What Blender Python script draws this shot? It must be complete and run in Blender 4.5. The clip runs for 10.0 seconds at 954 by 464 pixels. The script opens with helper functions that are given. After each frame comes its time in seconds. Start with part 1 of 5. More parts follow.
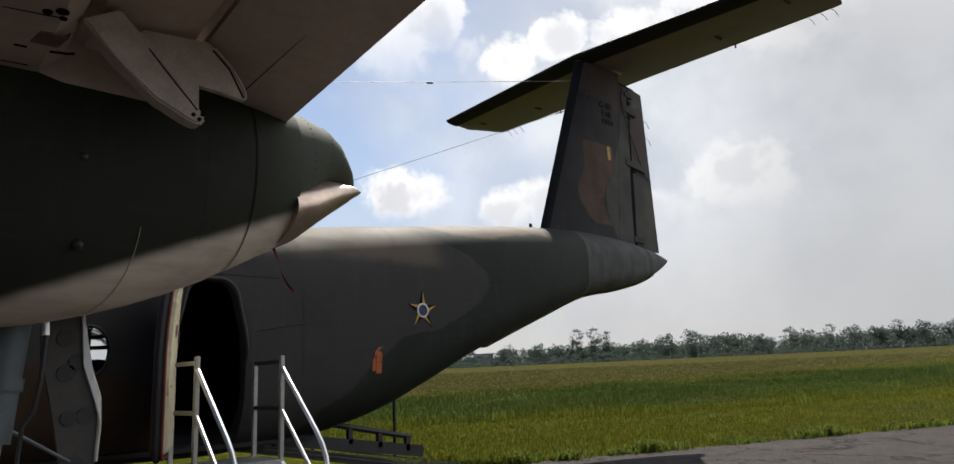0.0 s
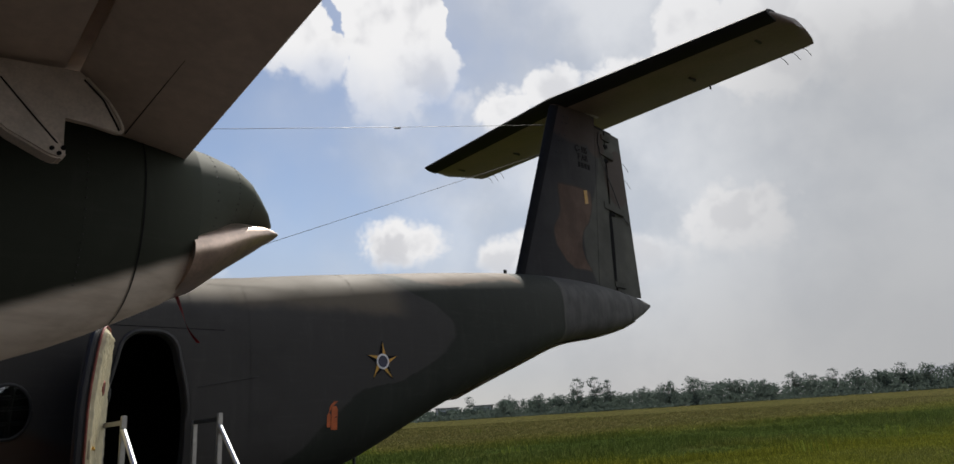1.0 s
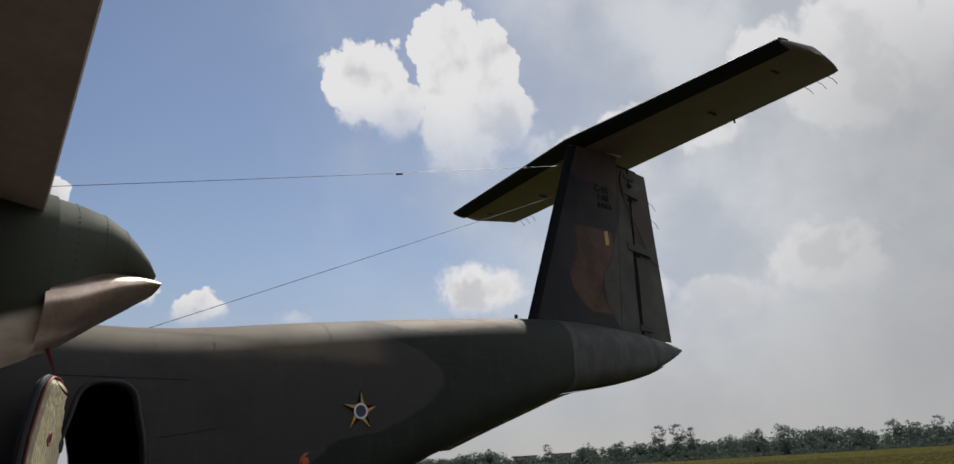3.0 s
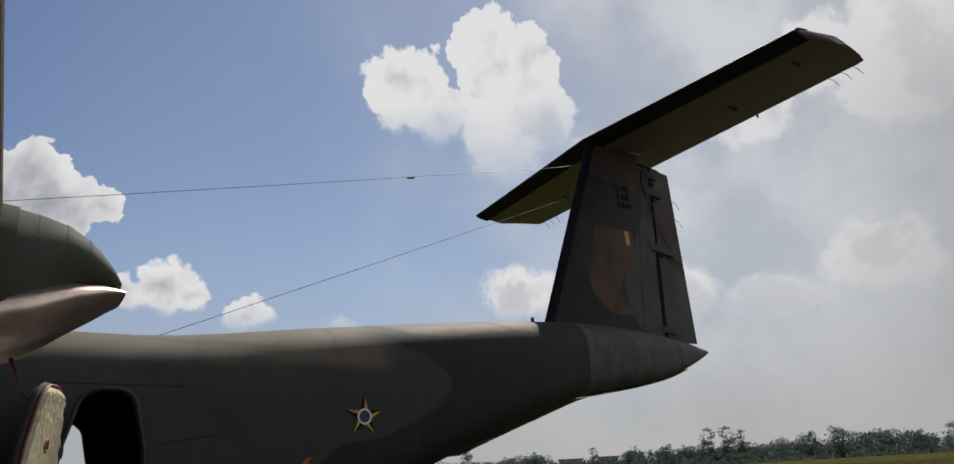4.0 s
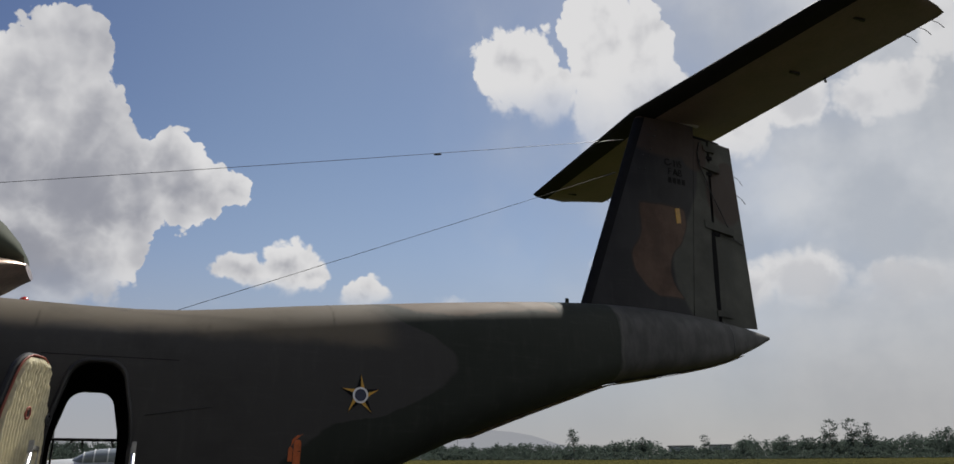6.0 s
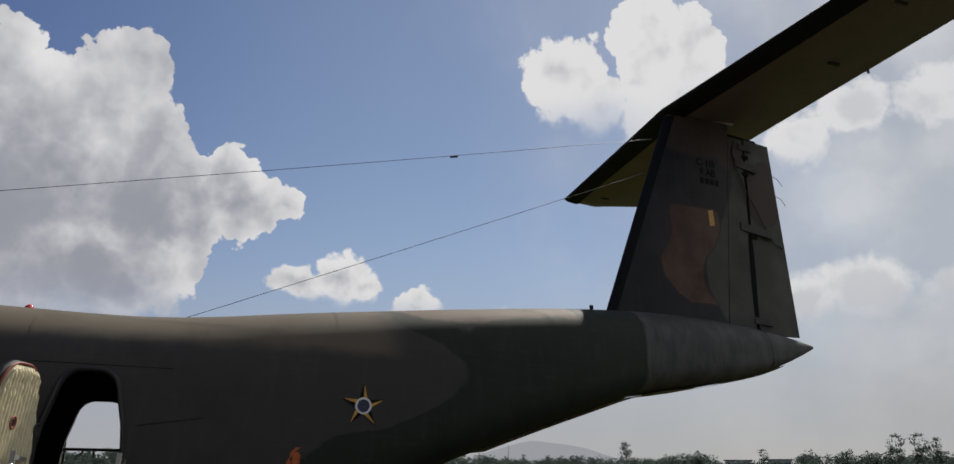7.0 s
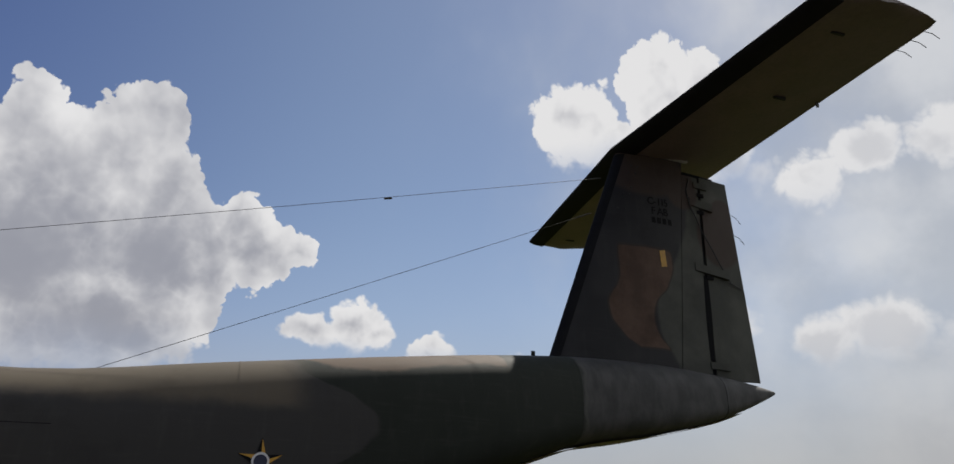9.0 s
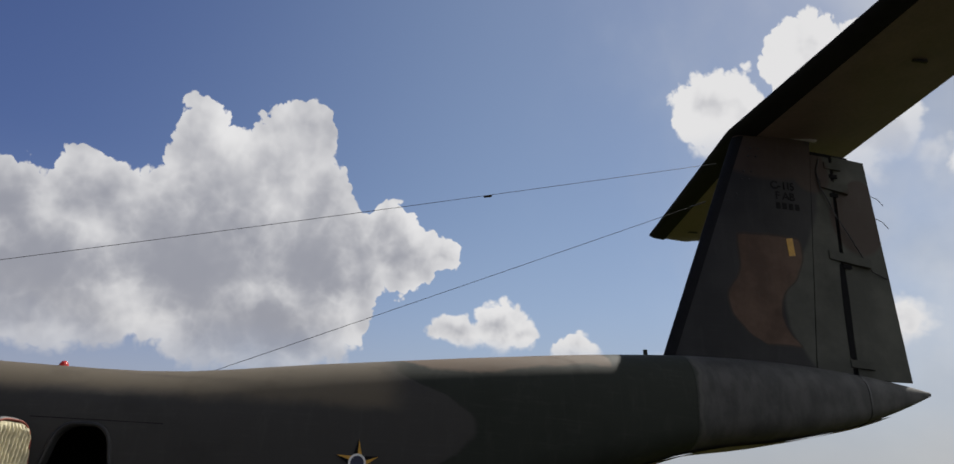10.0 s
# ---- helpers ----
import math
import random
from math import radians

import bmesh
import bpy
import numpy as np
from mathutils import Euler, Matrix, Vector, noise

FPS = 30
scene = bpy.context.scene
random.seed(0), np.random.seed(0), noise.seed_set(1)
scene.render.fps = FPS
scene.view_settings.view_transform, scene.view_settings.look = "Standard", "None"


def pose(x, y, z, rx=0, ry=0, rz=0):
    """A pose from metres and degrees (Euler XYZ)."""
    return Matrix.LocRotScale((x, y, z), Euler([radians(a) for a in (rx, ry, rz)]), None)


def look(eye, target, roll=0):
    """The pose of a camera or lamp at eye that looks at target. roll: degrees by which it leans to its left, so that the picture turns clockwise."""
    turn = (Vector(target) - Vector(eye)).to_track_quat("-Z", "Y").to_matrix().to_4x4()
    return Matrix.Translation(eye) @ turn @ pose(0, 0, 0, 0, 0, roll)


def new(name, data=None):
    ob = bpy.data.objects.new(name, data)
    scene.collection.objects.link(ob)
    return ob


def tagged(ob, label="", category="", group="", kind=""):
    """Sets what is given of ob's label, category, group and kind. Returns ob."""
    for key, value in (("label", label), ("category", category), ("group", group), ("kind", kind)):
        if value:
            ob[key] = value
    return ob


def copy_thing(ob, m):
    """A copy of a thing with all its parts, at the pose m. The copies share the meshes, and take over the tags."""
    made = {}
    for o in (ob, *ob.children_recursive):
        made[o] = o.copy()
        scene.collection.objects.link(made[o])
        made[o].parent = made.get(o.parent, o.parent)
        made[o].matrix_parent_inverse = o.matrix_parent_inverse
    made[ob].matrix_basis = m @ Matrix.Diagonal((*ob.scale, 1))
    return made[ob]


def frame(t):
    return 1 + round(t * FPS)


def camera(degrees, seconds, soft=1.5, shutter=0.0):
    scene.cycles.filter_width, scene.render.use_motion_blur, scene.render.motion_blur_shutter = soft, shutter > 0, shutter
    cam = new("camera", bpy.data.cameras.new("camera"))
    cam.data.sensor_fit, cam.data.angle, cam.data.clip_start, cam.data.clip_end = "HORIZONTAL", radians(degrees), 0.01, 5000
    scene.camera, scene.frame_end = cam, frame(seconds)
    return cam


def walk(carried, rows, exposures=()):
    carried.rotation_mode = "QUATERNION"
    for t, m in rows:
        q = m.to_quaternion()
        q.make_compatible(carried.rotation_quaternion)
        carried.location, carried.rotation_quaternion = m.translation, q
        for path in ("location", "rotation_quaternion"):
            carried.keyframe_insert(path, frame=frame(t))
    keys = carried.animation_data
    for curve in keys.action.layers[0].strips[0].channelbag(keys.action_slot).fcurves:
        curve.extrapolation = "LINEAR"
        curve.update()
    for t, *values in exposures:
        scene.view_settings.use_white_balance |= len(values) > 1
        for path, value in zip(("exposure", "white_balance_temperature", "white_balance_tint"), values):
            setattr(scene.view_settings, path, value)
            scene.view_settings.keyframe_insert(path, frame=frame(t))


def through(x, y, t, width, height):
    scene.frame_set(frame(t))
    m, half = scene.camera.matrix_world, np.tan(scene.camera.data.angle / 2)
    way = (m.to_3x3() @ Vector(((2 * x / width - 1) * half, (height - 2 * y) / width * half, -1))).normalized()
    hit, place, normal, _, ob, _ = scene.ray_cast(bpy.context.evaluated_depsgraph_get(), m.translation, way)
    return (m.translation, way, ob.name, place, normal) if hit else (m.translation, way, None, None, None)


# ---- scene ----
cam = camera(66.2, 10.0)

PATH = [
    (0, (-10.557, -9.32, 1.535), (-9.207, -7.896, 1.926), -2.4),
    (0.5, (-10.266, -9.373, 1.558), (-8.922, -7.978, 2.055), -2.2),
    (1, (-9.962, -9.382, 1.536), (-8.625, -7.989, 2.058), -3.5),
    (1.5, (-9.654, -9.429, 1.549), (-8.391, -7.991, 2.128), -3.7),
    (2, (-9.39, -9.635, 1.562), (-8.244, -8.12, 2.188), -1.0),
    (2.5, (-9.107, -9.895, 1.517), (-7.969, -8.367, 2.126), -1.1),
    (3, (-8.862, -10.031, 1.525), (-7.704, -8.536, 2.174), -3.0),
    (3.2, (-8.773, -10.099, 1.548), (-7.657, -8.571, 2.196), -2.9),
    (4.5, (-8.067, -10.361, 1.523), (-7.034, -8.784, 2.19), -2.6),
    (5, (-7.716, -10.529, 1.521), (-6.771, -8.89, 2.169), -1.3),
    (6.5, (-6.615, -10.595, 1.58), (-5.872, -8.847, 2.21), 0.25),
    (7, (-6.303, -10.379, 1.6), (-5.627, -8.613, 2.25), 0.6),
    (7.5, (-6.007, -10.426, 1.636), (-5.361, -8.662, 2.321), 0.1),
    (8, (-5.716, -10.507, 1.68), (-5.099, -8.734, 2.369), 0.6),
    (8.5, (-5.381, -10.499, 1.703), (-4.733, -8.75, 2.426), -0.4),
    (9, (-5.01, -10.442, 1.707), (-4.383, -8.704, 2.473), 0.3),
    (9.5, (-4.681, -10.451, 1.742), (-4.176, -8.676, 2.514), 1.2),
    (10, (-4.368, -10.304, 1.795), (-4.108, -8.471, 2.552), 2.4),
]
walk(cam, [(t, look(eye, target, roll)) for t, eye, target, roll in PATH],
     exposures=[(0, 0.46), (0.5, 0.32), (1.0, 0.17), (2.0, 0.04), (4.5, -0.08), (5.2, -0.09), (6.5, -0.15), (7.2, -0.08), (8.5, -0.03), (10.0, -0.03)])

# ---- light ----
SUN_AZ, SUN_EL = 51.0, 53.0          # degrees: from +Y towards +X, above the horizon
world = bpy.data.worlds.new("sky")
scene.world = world
world.use_nodes = True


class Nodes:
    """Short forms for building a node tree."""

    def __init__(self, tree):
        self.tree = tree
        tree.nodes.clear()

    def put(self, socket, value):
        if isinstance(value, bpy.types.NodeSocket):
            self.tree.links.new(value, socket)
        elif isinstance(value, tuple) and len(value) == 3 and socket.type == "RGBA":
            socket.default_value = (*value, 1)
        else:
            socket.default_value = value

    def add(self, kind, out=0, **given):
        node = self.tree.nodes.new(kind)
        for key, value in given.items():
            if key[0] == "_":
                self.put(node.inputs[int(key[1:])], value)
            elif key == "operation":
                node.operation = value
            elif key == "use_clamp":
                node.use_clamp = value
            elif key == "data_type":
                node.data_type = value
            elif key == "blend_type":
                node.blend_type = value
            elif key == "interpolation_type":
                node.interpolation_type = value
            elif key == "feature":
                node.feature = value
            elif key == "sky":
                node.sky_type, node.sun_disc, node.sun_elevation, node.sun_rotation, node.dust_density = value
            else:
                self.put(node.inputs[key.replace("__", " ")], value)
        return node.outputs[out] if len(node.outputs) else node

    def m(self, op, a, b=0.0, c=0.0, clamp=False):
        return self.add("ShaderNodeMath", operation=op, use_clamp=clamp, _0=a, _1=b, _2=c)

    def plus(self, a, b):
        return self.m("ADD", a, b)

    def minus(self, a, b):
        return self.m("SUBTRACT", a, b)

    def times(self, a, b):
        return self.m("MULTIPLY", a, b)

    def most(self, *some):
        out = some[0]
        for s in some[1:]:
            out = self.m("MAXIMUM", out, s)
        return out

    def step(self, v, lo, hi, to0=0.0, to1=1.0):
        return self.add("ShaderNodeMapRange", interpolation_type="SMOOTHSTEP", Value=v, _1=lo, _2=hi, _3=to0, _4=to1)

    def mix(self, fac, a, b, blend="MIX"):
        return self.add("ShaderNodeMix", out=2, data_type="RGBA", blend_type=blend, _0=fac, _6=a, _7=b)

    def noise(self, vec, scale, detail=4.0, rough=0.55, out=0, distort=0.0):
        return self.add("ShaderNodeTexNoise", out=out, Vector=vec, Scale=scale, Detail=detail, Roughness=rough, Distortion=distort)

    def xyz(self, vec):
        node = self.tree.nodes.new("ShaderNodeSeparateXYZ")
        self.tree.links.new(vec, node.inputs[0])
        return node.outputs

    def join(self, x, y, z):
        return self.add("ShaderNodeCombineXYZ", _0=x, _1=y, _2=z)

    def line(self, v, pts):
        """A smooth line through (input, output) pairs."""
        (v0, v1), outs = (pts[0][0], pts[-1][0]), [o for _, o in pts]
        lo, hi = min(outs), max(outs)
        node = self.tree.nodes.new("ShaderNodeFloatCurve")
        c = node.mapping.curves[0]
        c.points[0].location, c.points[1].location = (0, (outs[0] - lo) / (hi - lo)), (1, (outs[-1] - lo) / (hi - lo))
        for p, o in pts[1:-1]:
            c.points.new((p - v0) / (v1 - v0), (o - lo) / (hi - lo))
        node.mapping.update()
        self.put(node.inputs[1], self.add("ShaderNodeMapRange", Value=v, _1=v0, _2=v1, _3=0.0, _4=1.0))
        return self.plus(self.times(node.outputs[0], hi - lo), lo)

    def oval(self, x, y, cx, cy, rx, ry):
        """1 at the middle of an ellipse, 0 on its rim, below 0 outside."""
        a = self.m("POWER", self.m("ABSOLUTE", self.times(self.minus(x, cx), 1 / rx)), 2.0)
        b = self.m("POWER", self.m("ABSOLUTE", self.times(self.minus(y, cy), 1 / ry)), 2.0)
        return self.minus(1.0, self.m("SQRT", self.plus(a, b)))


# Sky: clear blue overhead, haze towards the horizon and the sun, cumulus in the directions where it stands.
w = Nodes(world.node_tree)
blue = w.add("ShaderNodeTexSky", sky=("NISHITA", False, radians(SUN_EL), radians(SUN_AZ), 0.25))
ray = w.add("ShaderNodeTexCoord", out=0)
rx, ry, rz = w.xyz(ray)
az = w.times(w.m("ARCTAN2", rx, ry), 180 / math.pi)
el = w.times(w.m("ARCSINE", rz), 180 / math.pi)
# Each cloud: the elevation of its base, over how many degrees the base fades, and heads (azimuth, elevation, half width, half height).
TOWER = (10.0, 5.0, [(-15.3, 26.4, 2.5, 3.3), (-8.0, 27.3, 3.6, 3.8), (-12, 24, 5.5, 4.0), (-5.2, 24, 2.2, 3.0), (0.6, 21.8, 2.5, 2.2), (2.0, 19.8, 3.2, 2.7), (4.9, 20.1, 2.1, 1.5), (-5, 19.0, 6.0, 5.5),
                     (-14, 18, 9, 6.5), (-22.3, 21.0, 3.0, 3.2), (-27, 19.6, 3.2, 3.0), (-24, 15, 8, 5), (-9, 13.5, 9, 4.0)])
SMALL = (12.6, 1.5, [(10.3, 15.0, 2.4, 2.2), (6.8, 14.6, 2.6, 1.2), (12.0, 14.2, 1.3, 1.2), (16, 12.9, 2.0, 1.5), (23.2, 12.0, 1.8, 1.0), (5, 11.6, 2.2, 1.0)])
TWIN = (27.0, 3.0, [(28.8, 30.6, 3.9, 3.6), (31.6, 28.4, 2.6, 2.8)])
HIGH = (25.0, 5.5, [(36.2, 32.6, 3.7, 4.1), (39.4, 31.6, 2.8, 3.3), (41.0, 27.6, 2.3, 2.7), (43.5, 25.2, 2.0, 1.6), (37, 26.5, 4.2, 4.0), (31.8, 21.3, 1.4, 0.9)])
FAR = (11.0, 3.5, [(37.6, 14.4, 3.6, 2.2), (46, 12.8, 2.8, 2.1), (50, 13.2, 3.8, 2.7), (56.5, 11.6, 5.0, 2.3), (64, 14, 5, 3)])
VEILED = (20.0, 6.0, [(46.5, 24.0, 3.0, 2.4), (51, 25.6, 2.8, 2.2), (57, 25.4, 3.6, 2.4), (62.6, 28.6, 3.4, 3.0), (69, 27, 5.5, 5.5), (80, 24, 9, 7)])
BEHIND = (14, 5.0, [(120, 30, 20, 11), (170, 24, 24, 9), (-60, 18, 16, 9), (-105, 28, 18, 9), (-150, 17, 16, 8)])


def moved(v, scale, detail, amount):
    """The place v, pushed about by noise."""
    push = w.add("ShaderNodeVectorMath", operation="SUBTRACT", _0=w.noise(v, scale, detail, 0.5, out=1), _1=(0.5, 0.5, 0.5))
    return w.add("ShaderNodeVectorMath", operation="ADD", _0=v, _1=w.add("ShaderNodeVectorMath", operation="SCALE", _0=push, Scale=amount))


def heads(v, some):
    """How deep v lies inside a cloud's rounded heads; below 0 outside."""
    deep = None
    for ca, ce, ra, re in some:
        away = w.add("ShaderNodeVectorMath", operation="MULTIPLY_ADD", _0=v, _1=(1 / ra, 1 / re, 0.0), _2=(-ca / ra, -ce / re, 0.0))
        one = w.times(w.minus(1.0, w.add("ShaderNodeVectorMath", out=1, operation="LENGTH", _0=away)), math.sqrt(min(ra, re)))
        deep = one if deep is None else w.most(deep, one)
    return deep


def billows(v, sizes=((0.36, 0.50), (0.85, 0.30), (2.0, 0.20)), warp=(0.45, 3.0, 1.9)):
    """Rounded bulges at several sizes."""
    total, v = None, moved(v, *warp)
    for scale, size in sizes:
        d = w.add("ShaderNodeTexVoronoi", out=0, feature="SMOOTH_F1", Vector=v, Scale=scale, Smoothness=0.18)
        one = w.times(w.m("POWER", d, 1.6), -size)
        total = one if total is None else w.plus(total, one)
    return w.plus(total, 0.42)


LOBES, SWAY = ((0.20, 0.66), (0.48, 0.22), (1.1, 0.12)), (0.22, 2.0, 1.6)
dome = w.join(az, el, 0.0)
sunward = w.add("ShaderNodeVectorMath", operation="ADD", _0=dome, _1=(1.0, 1.1, 0.0))
bulge, round_here, round_sun = billows(dome), billows(dome, LOBES, SWAY), billows(sunward, LOBES, SWAY)
soft = w.noise(dome, 0.13, 4.0, 0.5)
wander = moved(dome, 0.30, 4.0, 2.2)
cover, inside = None, None
for (base, fade, some), sharp in ((TOWER, 0.10), (SMALL, 0.26), (TWIN, 0.20), (HIGH, 0.14), (FAR, 0.65), (VEILED, 0.45), (BEHIND, 0.5)):
    deep = w.plus(heads(wander, some), w.times(bulge, 1.15))
    rag = w.plus(el, w.times(w.minus(soft, 0.5), 4.0 * fade / 3))
    hold = w.step(rag, base - fade, base + fade)
    one = w.times(w.step(deep, 0.0, w.plus(sharp, w.times(w.minus(1.0, hold), 1.2))), hold)
    cover, inside = (one, deep) if cover is None else (w.most(cover, one), w.most(inside, deep))
# Bright where a bulge faces the sun and along thin rims, grey in the thick of the cloud and below.
lit = w.times(w.minus(round_here, round_sun), 1.25)
thick = w.step(inside, 0.0, 2.0)
low = w.step(el, 29.0, 17.0, 0.45, 1.0)
bright = w.minus(w.plus(1.08, w.times(w.minus(soft, 0.5), 0.55)), w.times(w.times(thick, low), 0.80))
bright = w.plus(bright, w.times(lit, w.minus(1.0, w.times(w.times(thick, low), 0.45))))
bright = w.times(bright, w.line(az, [(-180, 0.58), (-4, 0.60), (8, 0.84), (20, 1.06), (30, 1.08), (180, 1.0)]))
bright = w.add("ShaderNodeMath", operation="SMOOTH_MAX", _0=bright, _1=w.line(az, [(-180, 0.14), (5, 0.16), (20, 0.45), (34, 0.52), (46, 0.66), (180, 0.62)]), _2=0.15)
cloud = w.mix(w.step(bright, 0.05, 1.0), (0.30, 0.31, 0.36), (0.80, 0.795, 0.80))
clear = w.mix(1.0, w.add("ShaderNodeVectorMath", operation="SCALE", _0=blue, Scale=0.096), (1.09, 1.0, 0.96), "MULTIPLY")
clear = w.mix(w.step(az, 14.0, -36.0), clear, w.mix(1.0, clear, (0.48, 0.54, 0.80), "MULTIPLY"))
haze_low = w.step(el, 26.0, 1.0)
haze_side = w.step(w.plus(az, w.times(w.minus(soft, 0.5), 30.0)), 12.0, 58.0)
haze = w.m("MAXIMUM", w.times(haze_low, 0.66), w.times(haze_side, 0.84))
veil = w.mix(w.step(w.noise(dome, 0.085, 5.0, 0.55), 0.36, 0.64), (0.50, 0.52, 0.55), (0.70, 0.705, 0.71))
clear = w.mix(haze, clear, w.mix(haze_side, (0.35, 0.42, 0.56), veil))
low_veil = w.step(el, 17.0, 2.0)
cover = w.times(cover, w.line(az, [(-180, 1.0), (36, 1.0), (46, 0.95), (60, 0.85), (180, 0.8)]))
skyc = w.mix(cover, clear, cloud)
skyc = w.mix(w.times(low_veil, 0.66), skyc, (0.40, 0.39, 0.40))
skyc = w.mix(1.0, skyc, w.line(az, [(-180, 0.62), (-150, 0.72), (-50, 1.0), (72, 1.0), (105, 1.4), (135, 1.35), (165, 0.72), (180, 0.62)]), "MULTIPLY")
skyc = w.mix(w.times(w.step(w.m("ABSOLUTE", w.minus(az, 78.0)), 24.0, 4.0, 0.0, 0.66), w.step(el, 34.0, 22.0)), skyc, (0.37, 0.375, 0.385))
w.add("ShaderNodeOutputWorld", Surface=w.add("ShaderNodeBackground", Color=skyc, Strength=1.0))

sun = new("sun", bpy.data.lights.new("sun", "SUN"))
sun.data.energy, sun.data.angle, sun.data.color = 5.0, radians(0.6), (1.0, 0.95, 0.87)
sx, sy, sz = (math.sin(radians(SUN_AZ)) * math.cos(radians(SUN_EL)), math.cos(radians(SUN_AZ)) * math.cos(radians(SUN_EL)), math.sin(radians(SUN_EL)))
sun.matrix_world = look((sx * 60, sy * 60, sz * 60), (0, 0, 0))


# ---- materials ----
def material(name, rough=0.6, metal=0.0, spec=0.5):
    mat = bpy.data.materials.new(name)
    mat.use_nodes = True
    n = Nodes(mat.node_tree)
    n.mat = mat
    n.bsdf = n.tree.nodes.new("ShaderNodeBsdfPrincipled")
    out = n.tree.nodes.new("ShaderNodeOutputMaterial")
    n.tree.links.new(n.bsdf.outputs[0], out.inputs[0])
    n.bsdf.inputs["Roughness"].default_value = rough
    n.bsdf.inputs["Metallic"].default_value = metal
    n.bsdf.inputs["Specular IOR Level"].default_value = spec
    n.pos = n.add("ShaderNodeTexCoord", out=3)
    return n


def finish(n, color, bump=None, strength=0.2, distance=0.01, rough=None):
    n.put(n.bsdf.inputs["Base Color"], color)
    if rough is not None:
        n.put(n.bsdf.inputs["Roughness"], rough)
    if bump is not None:
        n.put(n.bsdf.inputs["Normal"], n.add("ShaderNodeBump", Strength=strength, Distance=distance, Height=bump))
    return n.mat


def plain(name, color, rough=0.6, metal=0.0, spec=0.5, wear=0.25, scale=6.0):
    """A surface of one colour with stains at two scales."""
    n = material(name, rough, metal, spec)
    a, b = n.noise(n.pos, scale, 5.0, 0.6), n.noise(n.pos, scale * 9, 3.0, 0.6)
    f = n.plus(n.times(a, 0.65), n.times(b, 0.35))
    dark, light = tuple(c * (1 - wear) for c in color), tuple(min(1, c * (1 + wear)) for c in color)
    return finish(n, n.mix(n.step(f, 0.3, 0.7), dark, light), b, 0.12, 0.004, n.plus(rough - 0.1, n.times(a, 0.2)))


GREY, GREEN, BROWN = (0.048, 0.046, 0.043), (0.021, 0.025, 0.019), (0.058, 0.036, 0.024)


def weather(n, color, amount=1.0):
    """Streaks, chalking and grime over paint."""
    x, y, z = n.xyz(n.pos)
    streak = n.noise(n.join(n.times(x, 1.0), n.times(y, 1.0), n.times(z, 0.18)), 9.0, 4.0, 0.6)
    blot = n.noise(n.pos, 1.3, 5.0, 0.6)
    fine = n.noise(n.pos, 60.0, 2.0, 0.6)
    color = n.mix(n.times(n.step(streak, 0.5, 0.85), 0.10 * amount), color, (0.16, 0.155, 0.14))
    rub = n.noise(n.join(n.times(x, 0.35), y, n.times(z, 4.0)), 5.0, 4.0, 0.6)
    color = n.mix(n.times(n.step(rub, 0.52, 0.8), 0.10 * amount), color, (0.13, 0.125, 0.115))
    color = n.mix(n.times(n.step(blot, 0.5, 0.75), 0.45 * amount), color, n.mix(1.0, color, (0.55, 0.55, 0.55), "MULTIPLY"))
    return color, n.plus(n.times(fine, 0.4), n.times(blot, 0.6)), n.plus(0.62, n.times(blot, 0.2))


def camo_fuselage():
    n = material("camouflage_paint", 0.5, 0, 0.22)
    wob = n.add("ShaderNodeVectorMath", operation="SCALE", _0=n.add("ShaderNodeVectorMath", operation="SUBTRACT", _0=n.noise(n.pos, 2.2, 3.0, 0.5, out=1), _1=(0.5, 0.5, 0.5)), Scale=0.16)
    x, y, z = n.xyz(n.add("ShaderNodeVectorMath", operation="ADD", _0=n.pos, _1=wob))
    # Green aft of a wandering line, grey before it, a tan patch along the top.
    rim = n.line(z, [(0.6, -6.4), (1.14, -6.04), (1.4, -5.62), (1.68, -5.27), (2.06, -4.75), (2.25, -4.02), (2.45, -3.57), (2.69, -3.18), (2.96, -3.06), (3.18, -3.27), (3.38, -3.68), (3.55, -4.0), (4.3, -4.3)])
    col = n.mix(n.step(n.minus(x, rim), -0.03, 0.05), GREY, GREEN)
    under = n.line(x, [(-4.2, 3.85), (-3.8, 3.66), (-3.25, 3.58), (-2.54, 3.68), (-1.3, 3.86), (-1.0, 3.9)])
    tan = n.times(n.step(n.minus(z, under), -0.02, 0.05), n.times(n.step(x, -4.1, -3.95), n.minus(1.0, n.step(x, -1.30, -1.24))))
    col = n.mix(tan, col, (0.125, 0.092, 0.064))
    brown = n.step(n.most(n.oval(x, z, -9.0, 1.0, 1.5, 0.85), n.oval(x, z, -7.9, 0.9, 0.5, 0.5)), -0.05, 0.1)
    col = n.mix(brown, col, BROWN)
    # Sunlight along the cabin's top, put into the colour as a tan band.
    lit_top = n.step(n.plus(z, n.times(n.noise(n.join(n.times(x, 0.5), y, z), 3.0, 4.0, 0.6), 0.16)), 3.06, 3.26)
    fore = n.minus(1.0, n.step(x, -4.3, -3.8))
    col = n.mix(n.times(n.times(lit_top, fore), 0.8), col, (0.140, 0.116, 0.082))
    col, bump, rough = weather(n, col)
    return finish(n, col, bump, 0.1, 0.01, rough)


